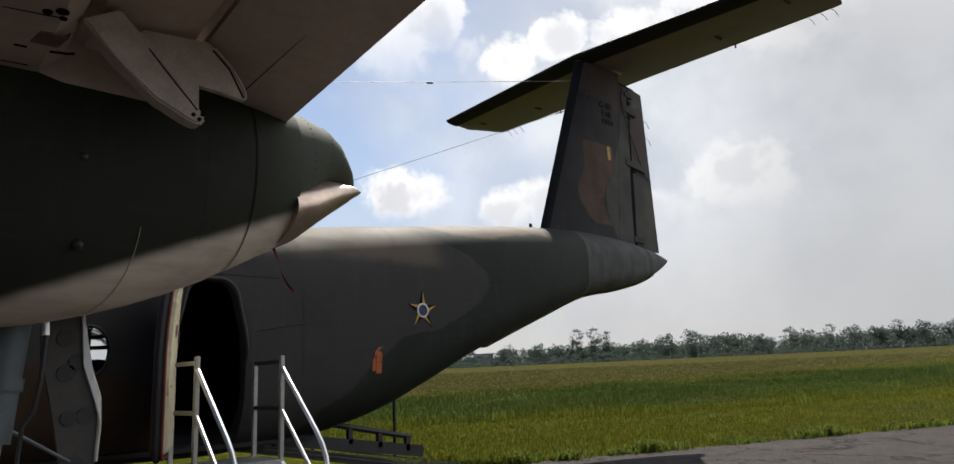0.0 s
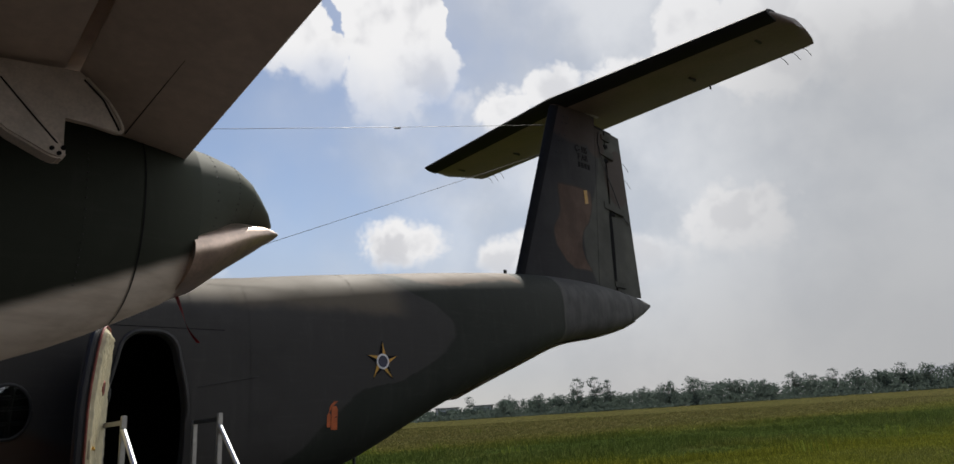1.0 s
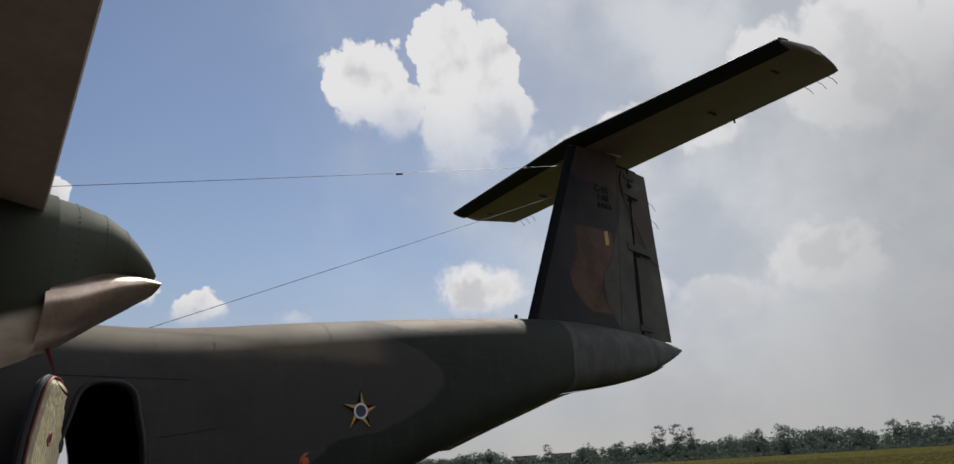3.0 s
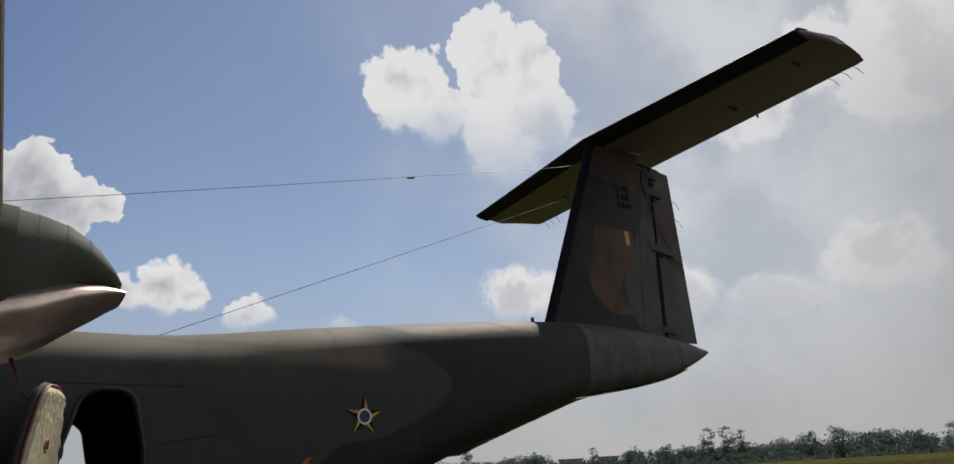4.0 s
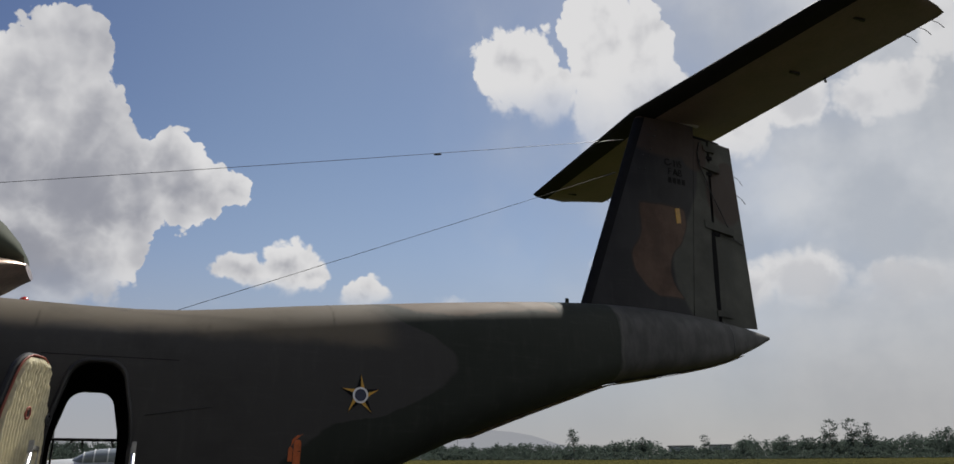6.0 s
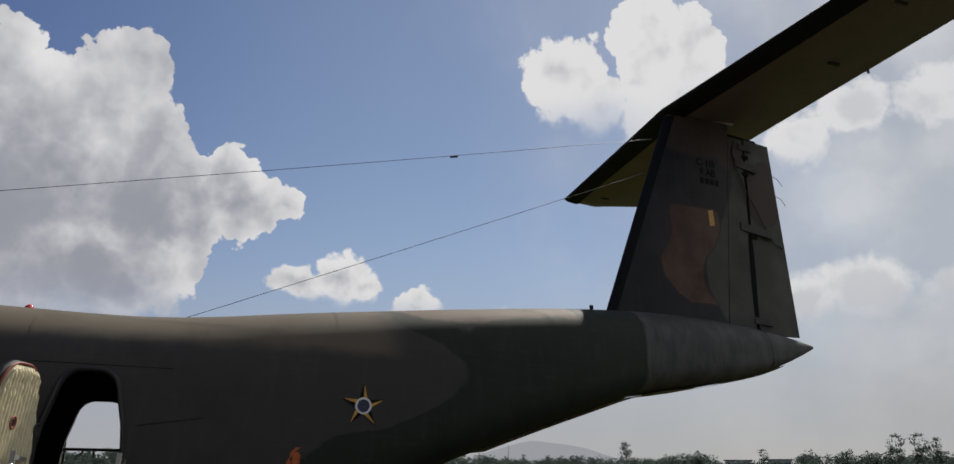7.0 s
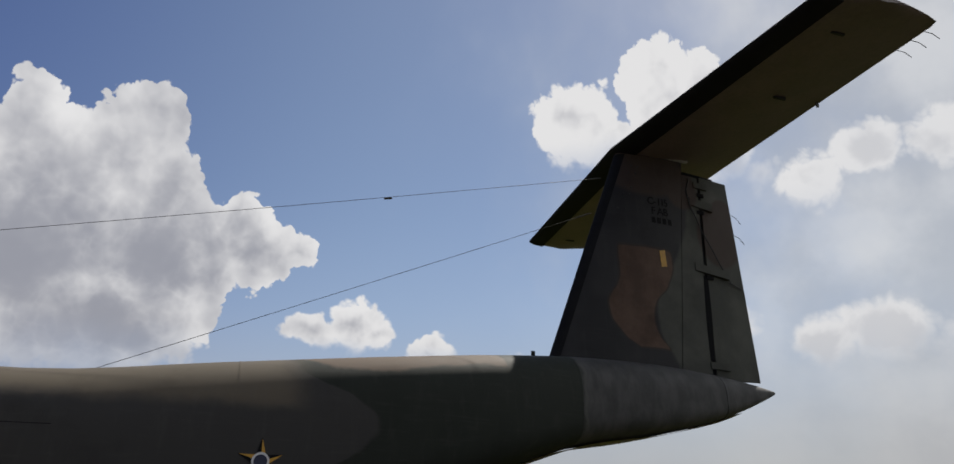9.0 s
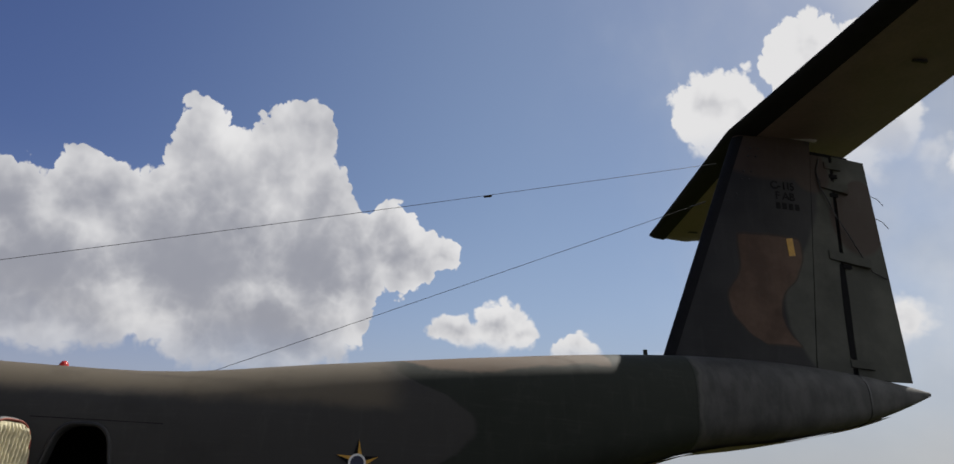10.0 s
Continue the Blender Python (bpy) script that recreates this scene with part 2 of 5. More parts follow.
def camo_cone():
    n = material("worn_grey_paint", 0.5, 0, 0.4)
    x, y, z = n.xyz(n.pos)
    f = n.noise(n.join(n.times(x, 1.4), y, n.times(z, 0.8)), 3.0, 5.0, 0.62)
    col = n.mix(n.step(f, 0.35, 0.65), (0.040, 0.040, 0.039), (0.072, 0.071, 0.068))
    edge = n.step(n.plus(x, n.times(n.noise(n.pos, 4.0, 3.0), 0.2)), 0.05, 0.2)
    col = n.mix(edge, GREEN, col)
    col = n.mix(n.times(n.times(n.step(edge, 0.0, 0.3), n.step(edge, 0.9, 0.5)), 0.4), col, (0.12, 0.115, 0.105))
    col, bump, rough = weather(n, col)
    return finish(n, col, bump, 0.12, 0.01, rough)


def camo_fin():
    n = material("fin_paint", 0.6, 0, 0.25)
    wob = n.add("ShaderNodeVectorMath", operation="SCALE", _0=n.add("ShaderNodeVectorMath", operation="SUBTRACT", _0=n.noise(n.pos, 1.6, 2.0, 0.5, out=1), _1=(0.5, 0.5, 0.5)), Scale=0.12)
    x, y, z = n.xyz(n.add("ShaderNodeVectorMath", operation="ADD", _0=n.pos, _1=wob))
    col = n.mix(n.step(n.noise(n.pos, 0.9, 2.0), 0.4, 0.6), (0.030, 0.030, 0.031), (0.042, 0.041, 0.041))
    aft = n.step(n.minus(x, n.line(z, [(4.0, 2.5), (4.5, 2.25), (5.0, 1.98), (5.5, 2.0), (6.2, 2.40), (6.7, 2.66), (7.2, 2.80), (8.3, 2.95)])), -0.03, 0.07)
    col = n.mix(aft, col, n.mix(n.step(n.noise(n.pos, 1.1, 4.0, 0.6), 0.35, 0.65), (0.058, 0.060, 0.050), (0.090, 0.092, 0.076)))
    rud = n.step(n.most(n.oval(x, z, 3.55, 6.85, 0.55, 0.6), n.oval(x, z, 3.7, 7.3, 0.3, 0.4)), -0.05, 0.12)
    col = n.mix(rud, col, (0.062, 0.046, 0.037))
    left = n.line(z, [(4.5, 1.80), (4.62, 1.55), (4.86, 1.23), (5.28, 1.03), (5.75, 1.25), (6.1, 1.28), (6.5, 1.30)])
    right = n.line(z, [(4.5, 2.3), (4.62, 2.2), (4.83, 2.0), (5.1, 1.93), (5.38, 1.99), (5.77, 2.29), (6.25, 2.40), (6.5, 2.2)])
    tall = n.times(n.step(z, 4.56, 4.62), n.minus(1.0, n.step(z, 6.38, 6.46)))
    patch = n.times(tall, n.times(n.step(n.minus(x, left), -0.03, 0.05), n.step(n.minus(right, x), -0.03, 0.05)))
    rim = n.times(n.step(patch, 0.05, 0.5), n.minus(1.0, n.step(patch, 0.5, 0.95)))
    col = n.mix(patch, col, n.mix(n.step(n.noise(n.pos, 2.0, 4.0, 0.6), 0.35, 0.7), (0.085, 0.052, 0.036), (0.135, 0.086, 0.060)))
    col = n.mix(n.times(rim, 0.6), col, (0.03, 0.028, 0.026))
    top = n.step(n.most(n.oval(x, z, 2.0, 7.95, 1.0, 0.55), n.oval(x, z, 2.75, 7.7, 0.4, 0.45)), -0.05, 0.2)
    col = n.mix(top, col, (0.066, 0.048, 0.039))
    col, bump, rough = weather(n, col, 0.8)
    return finish(n, col, bump, 0.1, 0.01, rough)


def paint_nacelle():
    n = material("nacelle_paint", 0.7, 0, 0.10)
    x, y, z = n.xyz(n.pos)
    split = n.plus(n.plus(2.19, n.times(n.plus(x, 9.3), 0.40)), n.times(n.minus(n.noise(n.pos, 3.0, 2.0), 0.5), 0.05))
    up = n.step(n.minus(z, split), -0.035, 0.045)
    pale = n.mix(n.step(n.noise(n.join(n.times(x, 0.4), y, n.times(z, 3.0)), 5.0, 5.0, 0.6), 0.35, 0.7), (0.74, 0.66, 0.56), (0.58, 0.50, 0.41))
    # Green darkens forward under the wing, lightens aft: shade and light in the colour.
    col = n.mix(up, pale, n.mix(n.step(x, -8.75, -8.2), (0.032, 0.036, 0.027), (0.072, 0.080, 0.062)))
    col, bump, rough = weather(n, col, 0.7)
    return finish(n, col, bump, 0.08, 0.008, rough)


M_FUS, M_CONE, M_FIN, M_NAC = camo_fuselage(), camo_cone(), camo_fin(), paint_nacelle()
M_GRIME = plain("oil_stained_paint", (0.20, 0.15, 0.115), 0.55, wear=0.4, scale=18)
M_BRACKET = plain("pale_bracket_paint", (0.50, 0.43, 0.36), 0.5, wear=0.22, scale=7)
M_UNDER = plain("pale_underside_paint", (0.52, 0.43, 0.355), 0.5, wear=0.16, scale=2.0)
M_TAILUNDER = plain("tailplane_underside_paint", (0.155, 0.118, 0.10), 0.5, wear=0.18, scale=1.6)
M_BOOT = plain("black_deicing_rubber", (0.012, 0.012, 0.013), 0.7, spec=0.15, wear=0.3)
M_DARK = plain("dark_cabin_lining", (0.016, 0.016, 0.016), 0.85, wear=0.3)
M_BLACK = plain("black_metal", (0.02, 0.02, 0.021), 0.5, wear=0.3)
M_EXH = plain("heat_stained_steel", (0.66, 0.52, 0.43), 0.36, 0.9, wear=0.22, scale=4.0)
M_ALU = plain("aluminium_tube", (0.74, 0.74, 0.73), 0.34, 1.0, wear=0.04, scale=3)
M_STEEL = plain("blue_grey_strut_paint", (0.095, 0.12, 0.132), 0.45, wear=0.15, scale=8)
M_WHITE = plain("white_paint", (0.7, 0.7, 0.7), 0.5, wear=0.1)
M_SEAL = plain("pale_sealant", (0.42, 0.41, 0.37), 0.7, wear=0.2)
M_RED = plain("red_fabric", (0.17, 0.014, 0.016), 0.8, wear=0.3, scale=30)
M_LAMP = plain("red_beacon_glass", (0.45, 0.03, 0.02), 0.2, wear=0.1)
M_ORANGE = plain("orange_marking", (0.48, 0.105, 0.02), 0.5, wear=0.25, scale=12)
M_YELLOW = plain("yellow_marking", (0.55, 0.30, 0.03), 0.5, wear=0.2, scale=12)
M_BLUE = plain("dark_blue_marking", (0.02, 0.025, 0.06), 0.5, wear=0.2, scale=12)
M_INK = plain("black_marking", (0.010, 0.010, 0.011), 0.8, spec=0.08, wear=0.2, scale=12)
M_LETTER = plain("faded_stencil_paint", (0.018, 0.018, 0.018), 0.8, spec=0.08, wear=0.3, scale=12)
M_QUILT = plain("cream_quilted_lining", (0.60, 0.54, 0.36), 0.75, wear=0.14, scale=14)
M_TYRE = plain("tyre_rubber", (0.02, 0.02, 0.02), 0.8, wear=0.3)
M_WIRE = plain("steel_cable", (0.03, 0.03, 0.03), 0.5, wear=0.2)
M_BARK = plain("tree_bark", (0.10, 0.085, 0.07), 0.9, wear=0.3, scale=3)


def asphalt():
    n = material("old_asphalt", 0.95, 0, 0.12)
    big, mid, fine = n.noise(n.pos, 0.35, 5.0, 0.6), n.noise(n.pos, 4.0, 6.0, 0.7), n.noise(n.pos, 38.0, 3.0, 0.75)
    crack = n.add("ShaderNodeTexVoronoi", feature="DISTANCE_TO_EDGE", Vector=n.add("ShaderNodeVectorMath", operation="ADD", _0=n.pos, _1=n.noise(n.pos, 1.5, 4.0, out=1)), Scale=0.45)
    col = n.mix(n.step(n.plus(n.times(big, 0.5), n.times(mid, 0.5)), 0.35, 0.65), (0.020, 0.0175, 0.0155), (0.044, 0.038, 0.034))
    col = n.mix(n.times(n.step(fine, 0.45, 0.62), 0.6), col, (0.095, 0.083, 0.075))
    col = n.mix(n.times(n.step(n.noise(n.pos, 1.1, 5.0, 0.7), 0.55, 0.66), 0.55), col, (0.014, 0.012, 0.011))
    col = n.mix(n.step(crack, 0.02, 0.004), col, (0.008, 0.008, 0.007))
    return finish(n, col, n.plus(n.times(mid, 0.4), n.times(fine, 0.6)), 0.9, 0.025)


def field_tone(n, light=1.0):
    """Colour of the field by its bands: lush by the apron, darker taller grass, then straw-coloured towards the trees."""
    x, y, z = n.xyz(n.pos)
    s = n.plus(n.times(x, 0.37), n.times(y, 0.929))
    s = n.plus(s, n.times(n.minus(n.noise(n.join(n.times(x, 0.06), n.times(y, 0.10), 0.0), 1.0, 4.0, 0.6), 0.5), 16.0))
    lush, dark, straw = (0.080 * light, 0.088 * light, 0.011), (0.035 * light, 0.057 * light, 0.014), (0.078 * light, 0.074 * light, 0.026)
    tall = n.times(n.step(s, 11.0, 17.0), n.minus(1.0, n.step(s, 26.0, 38.0)))
    col = n.mix(n.step(s, 22.0, 50.0), lush, straw)
    col = n.mix(n.times(tall, 0.85), col, dark)
    olive = n.noise(n.join(n.times(x, 0.03), n.times(y, 0.06), 0.0), 3.0, 5.0, 0.65)
    return n.mix(n.times(n.step(olive, 0.48, 0.68), 0.6), col, (0.072 * light, 0.080 * light, 0.022))


def turf():
    n = material("field_turf", 1.0, 0, 0.0)
    mid, fine = n.noise(n.pos, 1.2, 5.0, 0.7), n.noise(n.pos, 14.0, 3.0, 0.7)
    col = field_tone(n, 0.95)
    col = n.mix(n.step(n.plus(n.times(mid, 0.4), n.times(fine, 0.6)), 0.40, 0.60), n.mix(1.0, col, (0.42, 0.45, 0.5), "MULTIPLY"), n.mix(1.0, col, (1.25, 1.2, 1.2), "MULTIPLY"))
    return finish(n, col, n.plus(mid, fine), 0.9, 0.12)


def grass_blades():
    n = material("grass_blades", 0.8, 0, 0.06)
    r = n.add("ShaderNodeNewGeometry", out=8)
    tone = field_tone(n, 1.15)
    col = n.mix(r, n.mix(1.0, tone, (0.42, 0.5, 0.5), "MULTIPLY"), n.mix(1.0, tone, (1.75, 1.62, 1.7), "MULTIPLY"))
    col = n.mix(n.times(n.step(r, 0.72, 0.92), 0.6), col, n.mix(1.0, tone, (2.6, 2.4, 3.6), "MULTIPLY"))
    mat = finish(n, col)
    both = n.add("ShaderNodeMixShader", _0=0.45, _1=n.bsdf.outputs[0], _2=n.add("ShaderNodeBsdfTranslucent", Color=col))
    for node in n.tree.nodes:
        if node.type == "OUTPUT_MATERIAL":
            n.tree.links.new(both, node.inputs[0])
    return mat


def leafy(name, a, b, through=0.45):
    """Leaves and blades: matt, and letting some light through."""
    n = material(name, 0.8, 0, 0.08)
    r = n.add("ShaderNodeNewGeometry", out=8)
    col = n.mix(r, a, b)
    mat = finish(n, col)
    back = n.add("ShaderNodeBsdfTranslucent", Color=col)
    both = n.add("ShaderNodeMixShader", _0=through, _1=n.bsdf.outputs[0], _2=back)
    for node in n.tree.nodes:
        if node.type == "OUTPUT_MATERIAL":
            n.tree.links.new(both, node.inputs[0])
    return mat


M_ASPHALT, M_TURF = asphalt(), turf()
M_BLADE = grass_blades()
M_WEED = leafy("weed_blades", (0.055, 0.085, 0.010), (0.16, 0.19, 0.035))
# Both leaf colours are greyed towards blue: distance haze put into the colour.
M_LEAF = leafy("hazed_tree_leaves", (0.062, 0.084, 0.070), (0.078, 0.102, 0.086), 0.55)
M_LEAF2 = leafy("hazed_pale_tree_leaves", (0.072, 0.092, 0.080), (0.088, 0.110, 0.096), 0.55)


# ---- building blocks ----
def mesh_of(name, bm, mat, smooth=35):
    me = bpy.data.meshes.new(name)
    bmesh.ops.recalc_face_normals(bm, faces=bm.faces)
    bm.to_mesh(me)
    bm.free()
    me.materials.append(mat)
    if smooth:
        me.shade_smooth()
        me.set_sharp_from_angle(angle=radians(smooth))
    return me


def part(name, bm, mat, parent=None, label="", smooth=35):
    ob = new(name, mesh_of(name, bm, mat, smooth))
    if parent is not None:
        ob.parent = parent
    if label:
        ob["label"] = label
    return ob


def thing(name, label, category, group="", kind="", at=(0, 0, 0)):
    ob = new(name)
    ob.location = at
    return tagged(ob, label, category, group, kind)


def loft(rings, close=True, caps=True):
    bm = bmesh.new()
    rows = [[bm.verts.new(p) for p in ring] for ring in rings]
    for a, b in zip(rows, rows[1:]):
        n = len(a)
        for i in range(n if close else n - 1):
            bm.faces.new((a[i], a[(i + 1) % n], b[(i + 1) % n], b[i]))
    if caps and close:
        bm.faces.new(rows[0][::-1])
        bm.faces.new(rows[-1])
    return bm


def box(x0, x1, y0, y1, z0, z1, bevel=0.0):
    bm = bmesh.new()
    bmesh.ops.create_cube(bm, size=1, matrix=Matrix.Translation(((x0 + x1) / 2, (y0 + y1) / 2, (z0 + z1) / 2)) @ Matrix.Diagonal((abs(x1 - x0), abs(y1 - y0), abs(z1 - z0), 1)))
    if bevel:
        bmesh.ops.bevel(bm, geom=bm.edges[:], offset=bevel, segments=2, affect="EDGES")
    return bm


def tube(points, radius, sides=10, taper=None):
    """A round bar along points."""
    pts = [Vector(p) for p in points]
    rings, side = [], None
    for i, p in enumerate(pts):
        ahead = (pts[min(i + 1, len(pts) - 1)] - pts[max(i - 1, 0)]).normalized()
        if side is None:
            side = ahead.orthogonal().normalized()
        side = (side - ahead * side.dot(ahead)).normalized()
        up = ahead.cross(side)
        r = radius if taper is None else radius + (taper - radius) * i / (len(pts) - 1)
        rings.append([p + r * (math.cos(a) * side + math.sin(a) * up) for a in (2 * math.pi * k / sides for k in range(sides))])
    return loft(rings)


def prism(outline, y0, y1):
    """A plate with an outline in x and z, from y0 to y1."""
    return loft([[(x, y0, z) for x, z in outline], [(x, y1, z) for x, z in outline]])


def add_to(bm, other):
    me = bpy.data.meshes.new("tmp")
    other.to_mesh(me)
    other.free()
    bm.from_mesh(me)
    bpy.data.meshes.remove(me)
    return bm


def curve(xs, ys):
    """A smooth line through points."""
    xs, ys = np.array(xs, float), np.array(ys, float)
    slope = np.gradient(ys, xs)

    def at(x):
        x = min(max(x, xs[0]), xs[-1])
        i = min(int(np.searchsorted(xs, x, side="right")) - 1, len(xs) - 2)
        h = xs[i + 1] - xs[i]
        u = (x - xs[i]) / h
        return float((1 + 2 * u) * (1 - u) ** 2 * ys[i] + u * (1 - u) ** 2 * h * slope[i] + u * u * (3 - 2 * u) * ys[i + 1] + u * u * (u - 1) * h * slope[i + 1])
    return at


def bake(ob, *cutters):
    """Cuts the cutters out of ob for good."""
    for c in cutters:
        mod = ob.modifiers.new("cut", "BOOLEAN")
        mod.operation, mod.object, mod.solver = "DIFFERENCE", c, "EXACT"
    dg = bpy.context.evaluated_depsgraph_get()
    me = bpy.data.meshes.new_from_object(ob.evaluated_get(dg))
    ob.modifiers.clear()
    old = ob.data
    ob.data = me
    bpy.data.meshes.remove(old)
    for c in cutters:
        bpy.data.objects.remove(c)
    me.shade_smooth()
    me.set_sharp_from_angle(angle=radians(30))
    return ob


# ---- ground ----
EDGE_N = (0.37, 0.929)               # the apron's edge runs square to this


def past_edge(x, y):
    return EDGE_N[0] * x + EDGE_N[1] * y + 0.073


def rise(x, y):
    """The field climbs gently away from the apron."""
    d = min(max(0.0, math.hypot(x + 8, y + 9) - 22.0), 230.0)
    ease = min(1.0, max(0.0, (past_edge(x, y) - 2.0) / 20.0))
    return 0.0235 * d * ease * ease * (3 - 2 * ease)


def build_ground():
    steps = [0, 2, 4, 6, 9, 13, 18, 24, 30] + list(range(40, 301, 10)) + [340, 420, 560, 900, 1800, 4200]
    line = [-s for s in steps[:0:-1]] + steps
    bm = bmesh.new()
    grid = [[bm.verts.new((x, y, rise(x, y) - 0.035)) for y in line] for x in line]
    for a, b in zip(grid, grid[1:]):
        for i in range(len(line) - 1):
            bm.faces.new((a[i], b[i], b[i + 1], a[i + 1]))
    tagged(part("ground", bm, M_TURF), "sunlit green and straw-coloured grass field reaching the tree line", "grass field", kind="structure")
    # The apron: a slab with a ragged edge towards the grass.
    bm = bmesh.new()
    rng = random.Random(4)
    t = (EDGE_N[1], -EDGE_N[0])
    near, far = [], []
    for k in range(-160, 161):
        u = k * 0.35 if abs(k) < 120 else math.copysign(42 + (abs(k) - 120) * 2, k)
        j = 0.10 * noise.noise((u * 0.8, 3, 0)) + 0.05 * noise.noise((u * 4, 9, 0)) + rng.uniform(-0.02, 0.02)
        c = (-0.073 + j)
        near.append((EDGE_N[0] * c + t[0] * u, EDGE_N[1] * c + t[1] * u))
        far.append((EDGE_N[0] * -90 + t[0] * u, EDGE_N[1] * -90 + t[1] * u))
    top_a, top_b = [bm.verts.new((*p, 0)) for p in near], [bm.verts.new((*p, 0)) for p in far]
    low_a = [bm.verts.new((*p, -0.06)) for p in near]
    for i in range(len(near) - 1):
        bm.faces.new((top_a[i], top_a[i + 1], top_b[i + 1], top_b[i]))
        bm.faces.new((top_a[i], low_a[i], low_a[i + 1], top_a[i + 1]))
    tagged(part("apron", bm, M_ASPHALT, smooth=0), "old grey asphalt apron, cracked, with a ragged grassy edge", "apron", kind="structure")


build_ground()

# ---- the aircraft ----
plane = thing("transport_aircraft", "military transport aircraft in worn grey, green and brown camouflage", "aircraft")
KX = [-19.6, -19.2, -18, -16, -13, -10, -8, -6.8, -5, -3, -1, 0.2, 1.5, 3, 4.0, 4.3]
f_w = curve(KX, [0.10, 0.55, 1.15, 1.6, 1.75, 1.76, 1.77, 1.76, 1.71, 1.62, 1.36, 1.08, 0.85, 0.52, 0.2, 0.07])
f_top = curve(KX, [2.2, 2.55, 3.05, 3.45, 3.68, 3.53, 3.468, 3.478, 3.695, 3.925, 4.165, 4.275, 4.31, 4.24, 4.12, 4.07])
f_bot = curve(KX, [2.0, 1.6, 1.15, 0.9, 0.83, 0.8, 0.78, 0.78, 1.04, 1.86, 2.56, 2.93, 3.14, 3.49, 3.87, 4.0])
N_LOW = 4.0


def n_up(x):
    """How square the upper shoulders are: flat-sided cabin, rounder tail."""
    return float(np.interp(x, [-19, -14, -3, 0.5, 4], [2.1, 4.0, 3.9, 2.7, 2.1]))



def fus_y(x, z, out=0.0):
    """Half width of the fuselage at a place on its side."""
    zt, zb = f_top(x), f_bot(x)
    zc = zb + 0.45 * (zt - zb)
    u, n = ((z - zc) / (zt - zc), n_up(x)) if z > zc else ((zc - z) / (zc - zb), N_LOW)
    return f_w(x) * max(0.0, 1 - min(1, u) ** n) ** (1 / n) + out


def fus_ring(x, inset=0.0, count=48):
    zt, zb, hw = f_top(x) - inset, f_bot(x) + inset, f_w(x) - inset
    zc = zb + 0.45 * (zt - zb)
    ring = []
    for k in range(count):
        a = 2 * math.pi * k / count
        c, s = math.cos(a), math.sin(a)
        n = n_up(x) if s > 0 else N_LOW
        ring.append((x, hw * math.copysign(abs(c) ** (2 / n), c), zc + (zt - zc if s > 0 else zc - zb) * math.copysign(abs(s) ** (2 / n), s)))
    return ring


def door_outline(cx, z0, z1, hw, grow=0.0):
    """A doorway: upright below, leaning in to a round-cornered head."""
    pts = [(cx + hw - 0.10, z0), (cx + hw - 0.03, z0 + 0.03), (cx + hw, z0 + 0.10), (cx + hw, z0 + 0.95), (cx + hw - 0.03, z0 + 1.18), (cx + hw - 0.09, z0 + 1.42)]
    for a in np.linspace(12, 90, 7):
        pts.append((cx + hw - 0.33 + 0.22 * math.cos(radians(a)), z1 - 0.24 + 0.24 * math.sin(radians(a))))
    pts = pts + [(2 * cx - x, z) for x, z in reversed(pts)]
    mz = (z0 + z1) / 2
    return [(x + math.copysign(grow, x - cx), z + math.copysign(grow, z - mz)) for x, z in pts]


DOOR_X, DOOR_Z0, DOOR_Z1, DOOR_HW = -7.29, 0.95, 2.68, 0.385
FAR_DOOR_X, FAR_DOOR_HW = -7.45, 0.43


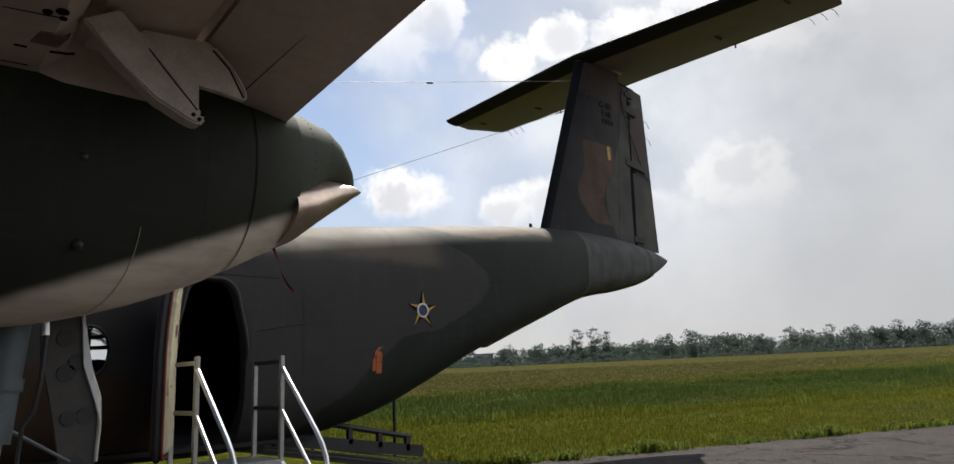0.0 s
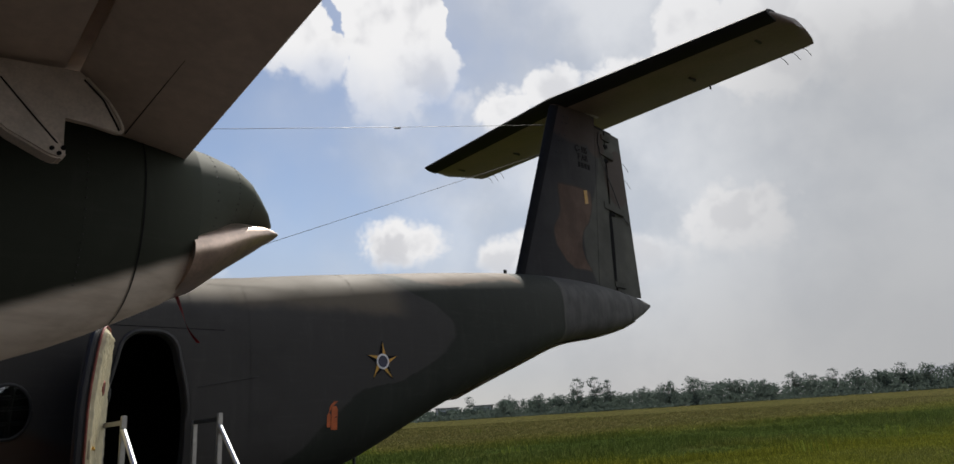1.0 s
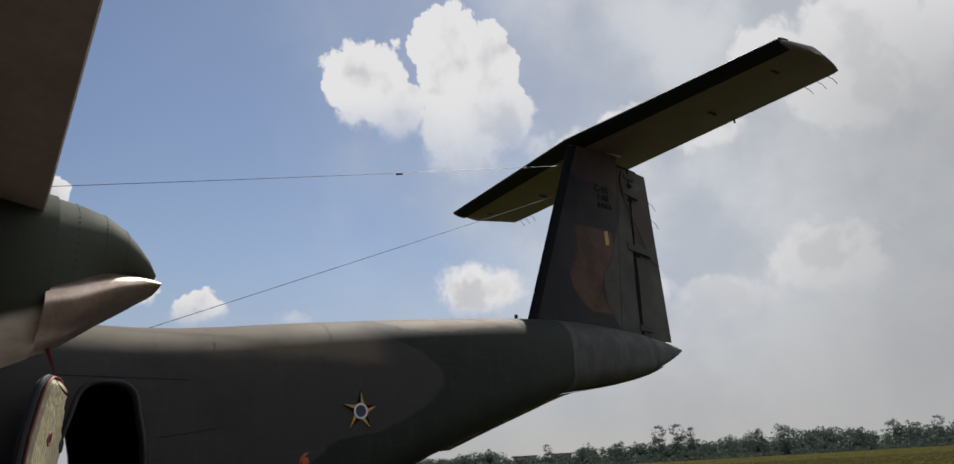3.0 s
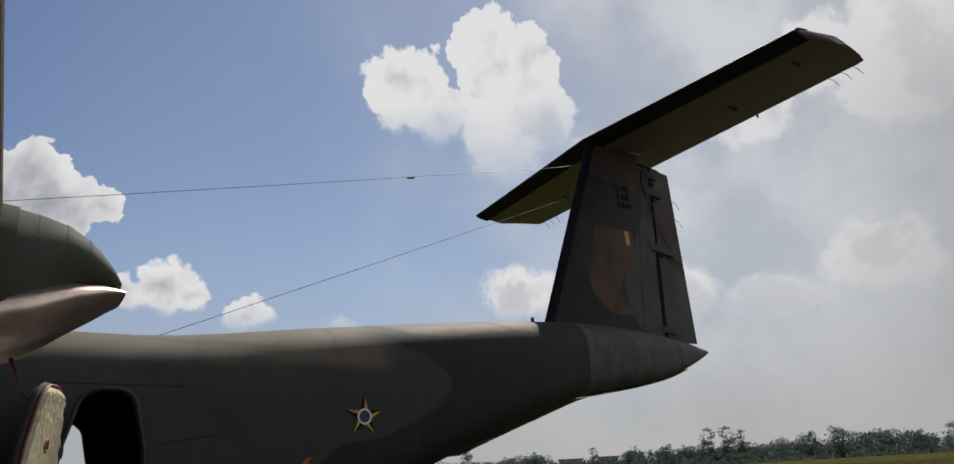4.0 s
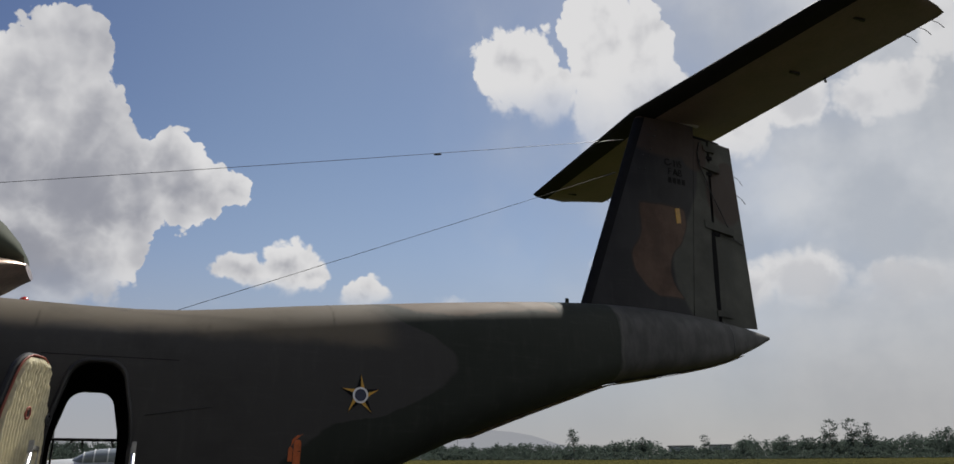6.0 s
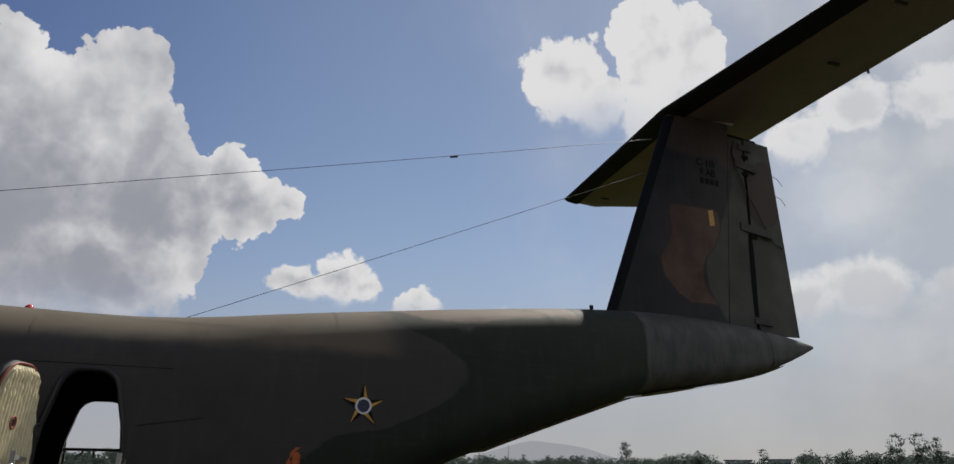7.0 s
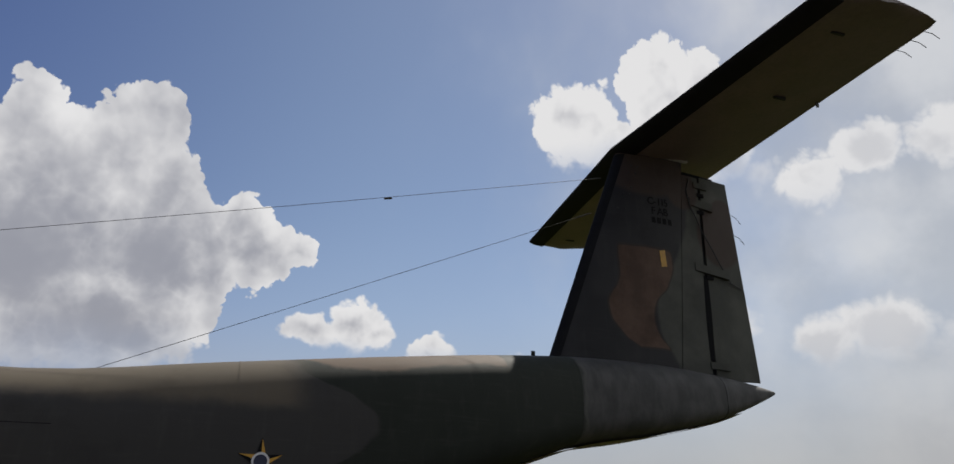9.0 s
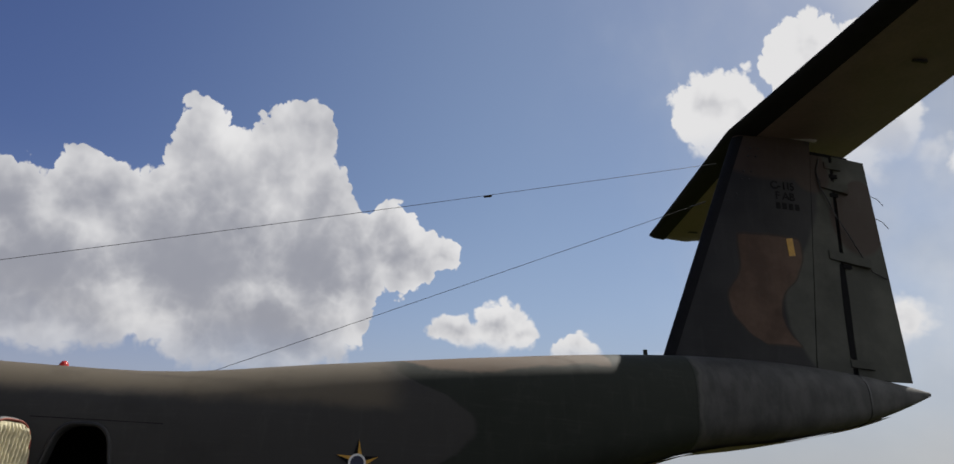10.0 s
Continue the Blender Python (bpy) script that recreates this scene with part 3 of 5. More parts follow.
def build_fuselage():
    xs = [-19.6, -19.4, -19.2, -18.6, -18, -17, -16, -14.5, -13, -11.5, -10, -9] + [-8.5 + 0.5 * k for k in range(17)] + [-0.05]
    outer = [fus_ring(x) for x in xs]
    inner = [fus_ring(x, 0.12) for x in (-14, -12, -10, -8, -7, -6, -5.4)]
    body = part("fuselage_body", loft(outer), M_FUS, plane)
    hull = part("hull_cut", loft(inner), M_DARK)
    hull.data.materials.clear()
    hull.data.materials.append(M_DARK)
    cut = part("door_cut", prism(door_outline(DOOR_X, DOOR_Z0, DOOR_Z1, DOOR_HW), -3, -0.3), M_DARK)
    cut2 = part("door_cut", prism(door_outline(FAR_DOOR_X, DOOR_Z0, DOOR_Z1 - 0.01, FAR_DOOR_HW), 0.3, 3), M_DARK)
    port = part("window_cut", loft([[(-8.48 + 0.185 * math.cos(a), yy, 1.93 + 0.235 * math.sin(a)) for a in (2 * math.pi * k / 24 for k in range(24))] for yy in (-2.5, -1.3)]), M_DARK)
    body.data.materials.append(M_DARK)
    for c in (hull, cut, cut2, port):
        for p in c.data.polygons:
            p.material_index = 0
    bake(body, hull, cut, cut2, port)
    cone = part("tail_cone", loft([fus_ring(x) for x in (-0.045, 0.1, 0.4, 0.8, 1.2, 1.6, 2, 2.4, 2.8, 3.2, 3.6, 3.9, 4.1, 4.25, 4.3)]), M_CONE, plane, "worn grey tail cone")
    part("cone_seam", loft([fus_ring(2.9, -0.006), fus_ring(2.93, -0.006)]), M_BLACK, cone)
    # Pale belly panel below the tail.
    rows = []
    for x in np.linspace(-2.6, 3.4, 20):
        zb, hw = f_bot(x), f_w(x)
        rows.append([(x, hw * s, zb - 0.015) for s in (-0.66, -0.3, 0.3, 0.66)])
    bm = loft(rows, close=False)
    bmesh.ops.solidify(bm, geom=bm.faces[:], thickness=0.012)
    part("belly_panel", bm, M_UNDER, plane, "pale underside panel")
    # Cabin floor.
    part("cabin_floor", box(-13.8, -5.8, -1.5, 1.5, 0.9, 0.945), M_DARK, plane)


build_fuselage()


def foil(x0, x1, thick, cy=0.0, n=9, axis="y", level=0.0, z0=0.0, z1=0.0, lead=True):
    """A closed foil section from x0 to x1; axis y: thickness across y at height level; axis z: thickness across z at span level."""
    up, low = [], []
    for k in range(n):
        u = (1 - math.cos(math.pi * k / (n - 1))) / 2
        t = thick * (2.97 * math.sqrt(u) - 1.26 * u - 3.52 * u * u + 2.84 * u ** 3 - 1.04 * u ** 4) * 0.5 * 2
        t = max(t, 0.008)
        up.append((u, t / 2)), low.append((u, -t / 2))
    ring = up + low[::-1]
    if axis == "y":
        return [(x0 + (x1 - x0) * u, cy + t, level) for u, t in ring]
    return [(x0 + (x1 - x0) * u, level, z0 + (z1 - z0) * u + t) for u, t in ring]


def lerp(a, b, u):
    return a + (b - a) * u


def fin_x(z, which):
    """Lines of the fin by height: leading edge, rudder seam, trailing rudder seam, trailing edge."""
    u = (z - 4.2) / (8.1 - 4.2)
    return {"le": lerp(-0.05, 1.42, u), "seam": lerp(2.37, 2.80, u), "seam2": lerp(3.04, 3.18, u), "te": lerp(4.08, 3.89, u)}[which]


def fin_half(x, z):
    """Half thickness of fin and rudder."""
    a, b = fin_x(z, "le"), fin_x(z, "te")
    u = min(max((x - a) / (b - a), 0), 1)
    return 0.20 * (2.97 * math.sqrt(u) - 1.26 * u - 3.52 * u * u + 2.84 * u ** 3 - 1.04 * u ** 4) * 0.85 + 0.006


def fin_slab(za, zb, left, right, rows=8, cols=10, shrink=0.0, ua=0.0, ub=1.0):
    """A piece of the fin between two of its lines."""
    rings = []
    for i in range(rows + 1):
        z = lerp(za, zb, i / rows)
        xa, xb = fin_x(z, left), fin_x(z, right)
        xs = [lerp(xa, xb, ua + (ub - ua) * (k / cols) ** 1.5) for k in range(cols + 1)]
        rings.append([(x, -fin_half(x, z) + shrink, z) for x in xs] + [(x, fin_half(x, z) - shrink, z) for x in reversed(xs)])
    return loft(rings)


def build_fin():
    fin = part("fin", fin_slab(4.0, 8.30, "le", "seam"), M_FIN, plane, "dark camouflaged fin with a brown patch")
    rings = []
    for i in range(9):
        z = lerp(4.05, 8.25, i / 8)
        xa = fin_x(z, "le")
        xs = [xa + d for d in (-0.012, 0.03, 0.08, 0.14)]
        rings.append([(x, -fin_half(x, z) - 0.006, z) for x in xs] + [(x, fin_half(x, z) + 0.006, z) for x in reversed(xs)])
    part("deicing_boot", loft(rings), M_BOOT, fin, "black rubber leading edge", smooth=60)
    r1 = part("rudder", fin_slab(4.22, 8.02, "seam", "seam2", ua=0.03, ub=0.97, shrink=0.004), M_FIN, plane)
    part("trailing_rudder", fin_slab(4.2, 8.05, "seam2", "te", ua=0.07, shrink=0.006), M_FIN, plane)
    part("rudder_spar", fin_slab(4.1, 8.1, "seam", "te", shrink=0.035, ub=0.72), M_INK, plane)
    # Hinge plates across the rudder seams.
    for z, x0, x1, drop, h in ((7.50, 2.92, 3.42, 0.08, 0.16), (6.20, 2.90, 3.62, 0.10, 0.15), (7.86, 3.05, 3.35, 0.02, 0.12), (4.42, 3.0, 3.4, 0.02, 0.12)):
        out = [(x0, z - h / 2), (x1, z - h / 2 - drop), (x1, z + h / 2 - drop), (x0, z + h / 2)]
        y = -max(fin_half(x0, z), 0.09) - 0.012
        part("hinge_plate", prism(out, y, -y), M_FIN, r1)
    for z, x in ((7.66, 3.2), (6.02, 3.2), (7.3, 3.16)):
        part("hinge_slot", box(x - 0.08, x + 0.07, -0.112, 0.112, z - 0.035, z + 0.035), M_INK, r1)
    rings = []
    for k in range(9):
        z = lerp(4.5, 6.05, k / 8)
        x, wd = fin_x(z, "seam2"), 0.05 * math.sin(math.pi * (0.2 + 0.6 * k / 8)) + 0.012
        y = fin_half(x, z) + 0.004
        rings.append([(x - wd, -y, z), (x + wd, -y, z), (x + wd, y, z), (x - wd, y, z)])
    part("rudder_gap", loft(rings), M_INK, r1)
    # Control cable loop along the trailing rudder.
    pts = [(2.95, -0.13, 7.95), (2.86, -0.14, 7.7), (2.9, -0.145, 7.4), (3.0, -0.14, 7.2), (3.12, -0.13, 6.9), (3.3, -0.115, 6.6), (3.5, -0.09, 6.25), (3.66, -0.075, 5.98), (3.93, -0.03, 5.9)]
    part("grime_seam", tube(pts, 0.012, 6), M_BLACK, fin)
    # Rivet rows near the leading edge.
    bm = bmesh.new()
    for k in range(7):
        z = 7.1 + 0.15 * k
        for d in (0.32, 0.45):
            x = fin_x(z, "le") + d
            if k % 3 != 1:
                bmesh.ops.create_uvsphere(bm, u_segments=6, v_segments=4, radius=0.018, matrix=Matrix.Translation((x, -fin_half(x, z), z)))
    tagged(part("inspection_plugs", bm, M_BLACK, fin), kind="stuff")
    for z in (7.42, 7.0):
        x = fin_x(z, "te")
        part("static_wick", tube([(x - 0.02, 0, z), (x + 0.12, 0, z - 0.05), (x + 0.22, 0, z - 0.17)], 0.006, 5), M_BLACK, plane)
    part("antenna_stub", box(-0.32, -0.26, -0.02, 0.02, 4.2, 4.41, 0.008), M_FUS, plane)


build_fin()

TP_LE_ROOT, TP_LE_TIP, TP_TE_ROOT, TP_TE_TIP = 1.40, 1.85, 3.95, 3.965


def tp_line(y):
    """Leading and trailing edge and their heights, by distance from the middle."""
    u = abs(y) / 4.82
    return lerp(TP_LE_ROOT, TP_LE_TIP, u), lerp(TP_TE_ROOT, TP_TE_TIP, u), 8.36, 8.45


def build_tailplane():
    ends = [4.5, 4.62, 4.74, 4.81, 4.86, 4.885, 4.90]
    ys = [-y for y in reversed(ends)] + [-4, -3, -2, -1, -0.3, 0.3, 1, 2, 3, 4] + ends
    rings = []
    for y in ys:
        le, te, za, zb = tp_line(y)
        over = max(0.0, (abs(y) - 4.55) / 0.42)
        cut0, cut1 = 0.75 * max(0.0, (abs(y) - 4.75) / 0.15) ** 1.3, 0.85 * max(0.0, (abs(y) - 4.71) / 0.19) ** 1.7
        sl = (zb - za) / (te - le)
        rings.append(foil(le + cut0, te - cut1, 0.27 - 0.06 * abs(y) / 4.86 - 0.10 * over, axis="z", level=y, z0=za + sl * cut0, z1=zb - sl * cut1, n=11))
    tail = part("tailplane", loft(rings), M_TAILUNDER, plane, "olive tailplane with a black leading edge")
    for side in (-1, 1):
        rings = []
        for k in range(13):
            y = lerp(0.0, 4.77, k / 12)
            le, te, za, zb = tp_line(y)
            c, th = te - le, 0.27 - 0.06 * y / 4.86
            ups, lows = [], []
            for u in (0, 0.008, 0.03, 0.07, 0.12, 0.165):
                t = th * (2.97 * math.sqrt(u) - 1.26 * u - 3.52 * u * u + 2.84 * u ** 3 - 1.04 * u ** 4) / 2 + 0.008
                ups.append((le + u * c - (0.012 if u == 0 else 0), side * y, za + (zb - za) * u + t)), lows.append((le + u * c - (0.012 if u == 0 else 0), side * y, za + (zb - za) * u - t))
            rings.append(ups + lows[::-1])
        part("deicing_boot", loft(rings), M_BOOT, tail, "black rubber leading edge")
        # Elevator gap on the underside, fittings and wicks.
        pts = []
        for k in range(10):
            y = lerp(0.35, 4.3, k / 9)
            le, te, za, zb = tp_line(y)
            u = 0.62
            pts.append((le + u * (te - le), side * y, lerp(za, zb, u) - 0.085 + 0.02 * y / 4.86))
        part("elevator_gap", tube(pts, 0.010, 6), M_BLACK, tail)
        for y, u in ((2.55, 0.62), (4.2, 0.40)):
            le, te, za, zb = tp_line(y)
            x, z = lerp(le, te, u), lerp(za, zb, u) - 0.10
            part("hinge_fitting", box(x - 0.13, x + 0.10, side * y - 0.025, side * y + 0.025, z - 0.03, z + 0.03, 0.008), M_BLACK, tail)
        le, te, za, zb = tp_line(2.5)
        part("trim_horn", box(te - 0.08, te - 0.03, side * 2.5 - 0.01, side * 2.5 + 0.01, zb - 0.10, zb - 0.01), M_BLACK, tail)
        for y in (4.05, 4.3, 4.52):
            le, te, za, zb = tp_line(y)
            part("static_wick", tube([(te - 0.04, side * y, zb - 0.01), (te + 0.10, side * (y + 0.03), zb - 0.04), (te + 0.2, side * (y + 0.05), zb - 0.12)], 0.006, 5), M_BLACK, tail)
        part("root_fairing", box(1.85, 2.95, side * 0.12, side * 0.19, 8.27, 8.315, 0.015), M_SEAL, tail, "pale root sealing strip")


build_tailplane()


def ring_yz(x, cy, zt, zb, hw, n=2.3, count=32):
    zc, h = (zt + zb) / 2, (zt - zb) / 2
    out = []
    for k in range(count):
        a = 2 * math.pi * k / count
        c, s = math.cos(a), math.sin(a)
        out.append((x, cy + hw * math.copysign(abs(c) ** (2 / n), c), zc + h * math.copysign(abs(s) ** (2 / n), s)))
    return out


NAC_Y = -4.9


def build_nacelle(cy):
    xs = [-15.0, -14.4, -13, -10.5, -9.5, -8.84, -8.35]
    TX, TT, TB, TW = (-8.355, -8.2, -8.06, -7.95, -7.86, -7.77, -7.715), (3.37, 3.335, 3.285, 3.22, 3.145, 3.045, 2.955), (2.40, 2.60, 2.79, 2.85, 2.875, 2.885, 2.89), (0.57, 0.53, 0.47, 0.40, 0.32, 0.24, 0.17)
    zt = curve(xs, [2.95, 3.2, 3.4, 3.42, 3.42, 3.41, 3.37])
    zb = curve(xs, [2.45, 2.2, 2.0, 1.86, 1.93, 2.14, 2.38])
    hw = curve(xs, [0.25, 0.5, 0.62, 0.68, 0.68, 0.64, 0.57])
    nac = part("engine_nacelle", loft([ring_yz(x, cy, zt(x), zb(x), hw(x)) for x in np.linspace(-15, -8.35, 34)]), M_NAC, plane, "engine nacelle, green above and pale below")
    rows = list(zip(TX, TT, TB, TW))
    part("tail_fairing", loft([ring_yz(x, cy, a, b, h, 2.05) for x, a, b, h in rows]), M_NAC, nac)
    rows = [(-8.37, 2.82, 2.385, 0.560), (-8.2, 2.87, 2.455, 0.52), (-8.0, 2.905, 2.61, 0.46), (-7.83, 2.905, 2.73, 0.36), (-7.75, 2.90, 2.79, 0.28), (-7.69, 2.885, 2.83, 0.22)]
    part("exhaust_pipe", loft([ring_yz(x, cy, a, b, h, 2.0) for x, a, b, h in rows]), M_EXH, nac, "heat-stained steel exhaust outlet")
    bm = bmesh.new()
    for x in (-8.24, -8.08, -7.94):
        for k in range(26):
            a = radians(lerp(95, 268, k / 25))
            z_t, z_b, h = np.interp(x, TX, TT), np.interp(x, TX, TB), np.interp(x, TX, TW)
            c, s = math.cos(a), math.sin(a)
            zc, hh = (z_t + z_b) / 2, (z_t - z_b) / 2
            p = (x, cy + h * math.copysign(abs(c) ** (2 / 2.05), c), zc + hh * math.copysign(abs(s) ** (2 / 2.05), s))
            bmesh.ops.create_uvsphere(bm, u_segments=5, v_segments=3, radius=0.0045, matrix=Matrix.Translation(p))
    for k in range(30):
        a, x = radians(lerp(120, 215, k / 29)), -8.97
        c, s = math.cos(a), math.sin(a)
        zc, hh = (zt(x) + zb(x)) / 2, (zt(x) - zb(x)) / 2
        p = (x, cy + hw(x) * math.copysign(abs(c) ** (2 / 2.3), c), zc + hh * math.copysign(abs(s) ** (2 / 2.3), s))
        bmesh.ops.create_uvsphere(bm, u_segments=5, v_segments=3, radius=0.005, matrix=Matrix.Translation(p))
    tagged(part("rivet_rows", bm, M_BLACK, nac), kind="stuff")
    low = []
    for k in range(15):
        a, x = radians(lerp(205, 262, k / 14)), -9.30 - 0.10 * (k / 14) ** 2
        c, s = math.cos(a), math.sin(a)
        zc, hh = (zt(x) + zb(x)) / 2, (zt(x) - zb(x)) / 2
        low.append((x, cy + hw(x) * math.copysign(abs(c) ** (2 / 2.3), c), zc + hh * math.copysign(abs(s) ** (2 / 2.3), s)))
    part("panel_seam", tube(low, 0.002, 6), M_BRACKET, nac)
    part("seam", loft([ring_yz(x, cy, zt(x) + 0.004, zb(x) - 0.004, hw(x) + 0.004) for x in (-8.68, -8.672)], caps=False), M_INK, nac)
    return nac


nacelle = build_nacelle(NAC_Y)
for x, z in ((-9.58, 2.24), (-9.6, 2.66)):
    bm = bmesh.new()
    bmesh.ops.create_uvsphere(bm, u_segments=12, v_segments=8, radius=0.028, matrix=Matrix.Translation((x, NAC_Y - (0.60 if z < 2.4 else 0.665), z)))
    part("drain_hole", bm, M_BLACK, nacelle)


def wing_z(y):
    return 3.13 + 0.115 * (-y - 5.4)


def span_part(name, prof, y0, y1, mat, parent, label="", steps=2):
    """A wing piece: a profile of x and height over the dihedral line, along the span."""
    rings = []
    for i in range(steps + 1):
        y = lerp(y0, y1, i / steps)
        aft = 0.052 * (-y - 5.45)
        rings.append([(x - aft if y < -5.45 else x, y, wing_z(y) + h) for x, h in prof])
    return part(name, loft(rings), mat, parent, label)


def build_wing():
    wing = span_part("wing", [(-13.4, 0.45), (-13.2, 0.25), (-12.6, 0.0), (-11, -0.10), (-9.80, -0.08), (-9.70, 0.02), (-9.72, 0.36), (-11, 0.62), (-12.6, 0.68), (-13.2, 0.6)], -5.35, -14.2, M_UNDER, plane, "pale wing underside")
    span_part("wing_centre", [(-13.4, 0.45), (-13.2, 0.25), (-12.6, 0.1), (-11, 0.0), (-9.9, 0.02), (-9.8, 0.3), (-11, 0.62), (-12.6, 0.68), (-13.2, 0.6)], -1.0, -5.36, M_UNDER, plane)
    span_part("fore_flap", [(-9.66, 0.14), (-9.60, 0.10), (-9.3, 0.11), (-9.14, 0.14), (-9.13, 0.17), (-9.3, 0.27), (-9.55, 0.26)], -5.15, -14.0, M_UNDER, plane, "fore flap")
    span_part("rear_flap", [(-9.08, 0.13), (-9.03, 0.10), (-8.75, 0.06), (-8.425, 0.0), (-8.415, 0.012), (-8.7, 0.16), (-8.95, 0.24), (-9.06, 0.2)], -5.15, -14.0, M_UNDER, plane, "lowered rear flap")
    span_part("flap_shroud", [(-9.95, 0.28), (-9.0, 0.33), (-8.70, 0.26), (-8.705, 0.28), (-9.0, 0.37), (-9.95, 0.46)], -5.30, -14.1, M_UNDER, plane)


build_wing()


# ---- flap gear under the wing ----
def build_flap_bracket(y, aft=0.0):
    def sh(outline):
        return [(x - aft, z) for x, z in outline]

    def slab(outline, y0, y1, soft):
        bm = prism(outline, y0, y1)
        bmesh.ops.bevel(bm, geom=bm.edges[:], offset=soft, segments=2, affect="EDGES", clamp_overlap=True)
        return bm

    lift = 0.115 * (-5.91 - y)
    arm_line = [(-9.74, 3.18 + lift), (-9.58, 3.28 + lift), (-9.45, 3.145), (-9.28, 2.96), (-9.185, 2.865), (-9.168, 2.835), (-9.172, 2.81), (-9.195, 2.797), (-9.24, 2.805), (-9.41, 2.882), (-9.57, 3.02)]
    arm = part("flap_hinge_arm", slab(sh(arm_line), y - 0.05, y + 0.05, 0.010), M_BRACKET, plane, "pale tapered flap hinge arm")
    for dx, dz in ((-9.20, 2.822), (-9.186, 2.85), (-9.23, 2.84)):
        part("hinge_bolt", tube([(dx - aft, y - 0.058, dz), (dx - aft, y + 0.058, dz)], 0.010, 10), M_INK, arm)
    plate_line = [(-9.49, 3.20 + lift), (-9.447, 3.26 + lift), (-9.12, 3.29 + lift), (-9.003, 3.203), (-8.936, 3.12), (-8.905, 3.055), (-8.908, 3.025), (-8.934, 3.015), (-9.06, 3.035), (-9.172, 3.045), (-9.155, 2.87), (-9.21, 2.87)]
    plate = part("flap_bracket_plate", slab(sh(plate_line), y + 0.052, y + 0.088, 0.006), M_BRACKET, plane, "pale flap bracket plate")
    part("bracket_slot", tube(sh3(sh([(-9.45, 3.12), (-9.30, 2.96), (-9.21, 2.868)]), y - 0.0505), 0.004, 6), M_INK, arm)
    part("bracket_slot", tube(sh3(sh([(-9.10, 3.25), (-9.01, 3.17), (-8.945, 3.06), (-8.93, 3.03)]), y + 0.051), 0.005, 6), M_INK, plate)
    part("bracket_rim", tube(sh3(sh([(-9.09, 3.262), (-8.99, 3.17), (-8.93, 3.08), (-8.918, 3.035)]), y + 0.049), 0.007, 6), M_BRACKET, plate)


def sh3(line, y):
    """A line of x and z, laid at y."""
    return [(x, y, z) for x, z in line]


build_flap_bracket(-5.91)
build_flap_bracket(-9.8, 0.28)
part("wing_root_fillet", prism([(-9.80, 3.06), (-9.5, 2.98), (-9.2, 3.02), (-9.12, 3.3), (-9.8, 3.4)], -5.52, -5.35), M_UNDER, plane, "curved pale fairing between wing and nacelle")
for x0, x1, h in ((-11.2, -9.85, -0.004), (-10.6, -9.95, -0.004)):
    part("panel_seam", tube([(x0, -6.4, wing_z(-6.4) + h), (x1, -6.4 - 0.1, wing_z(-6.5) + h)], 0.006, 6), M_BLACK, plane)

def under_wing(x, y, out=0.0):
    """A place on the wing's lower skin before the flaps."""
    return (x, y, wing_z(y) - 0.083 - out)


for line, r in ((((-9.95, -5.72), (-9.90, -5.725)), 0.006), (((-9.81, -5.73), (-9.74, -5.75), (-9.715, -5.765)), 0.006), (((-9.80, -5.79), (-9.775, -5.93)), 0.003), (((-10.05, -6.0), (-9.84, -6.03)), 0.003),
                (((-10.6, -5.50), (-9.86, -5.56)), 0.003), (((-10.3, -6.9), (-9.84, -6.94)), 0.003)):
    part("skin_gap", tube([under_wing(x, y) for x, y in line], r, 6), M_INK, plane)
for x, y, r in ((-9.895, -6.05, 0.020), (-9.845, -6.08, 0.026), (-9.83, -6.03, 0.016), (-10.02, -6.3, 0.014)):
    part("fastener_hole", tube([under_wing(x, y, -0.004), under_wing(x, y, 0.004)], r, 12), M_INK, plane)
part("access_panel", loft([[under_wing(x, y, d) for x, y in ((-9.90, -5.78), (-9.79, -5.79), (-9.77, -5.90), (-9.88, -5.89))] for d in (-0.006, 0.005)]), M_GRIME, plane, "grimy access panel")
part("flap_seam", tube([(-8.78, -5.45, wing_z(-5.45) + 0.058), (-8.78, -10.0, wing_z(-10.0) + 0.060)], 0.003, 6), M_BLACK, plane)


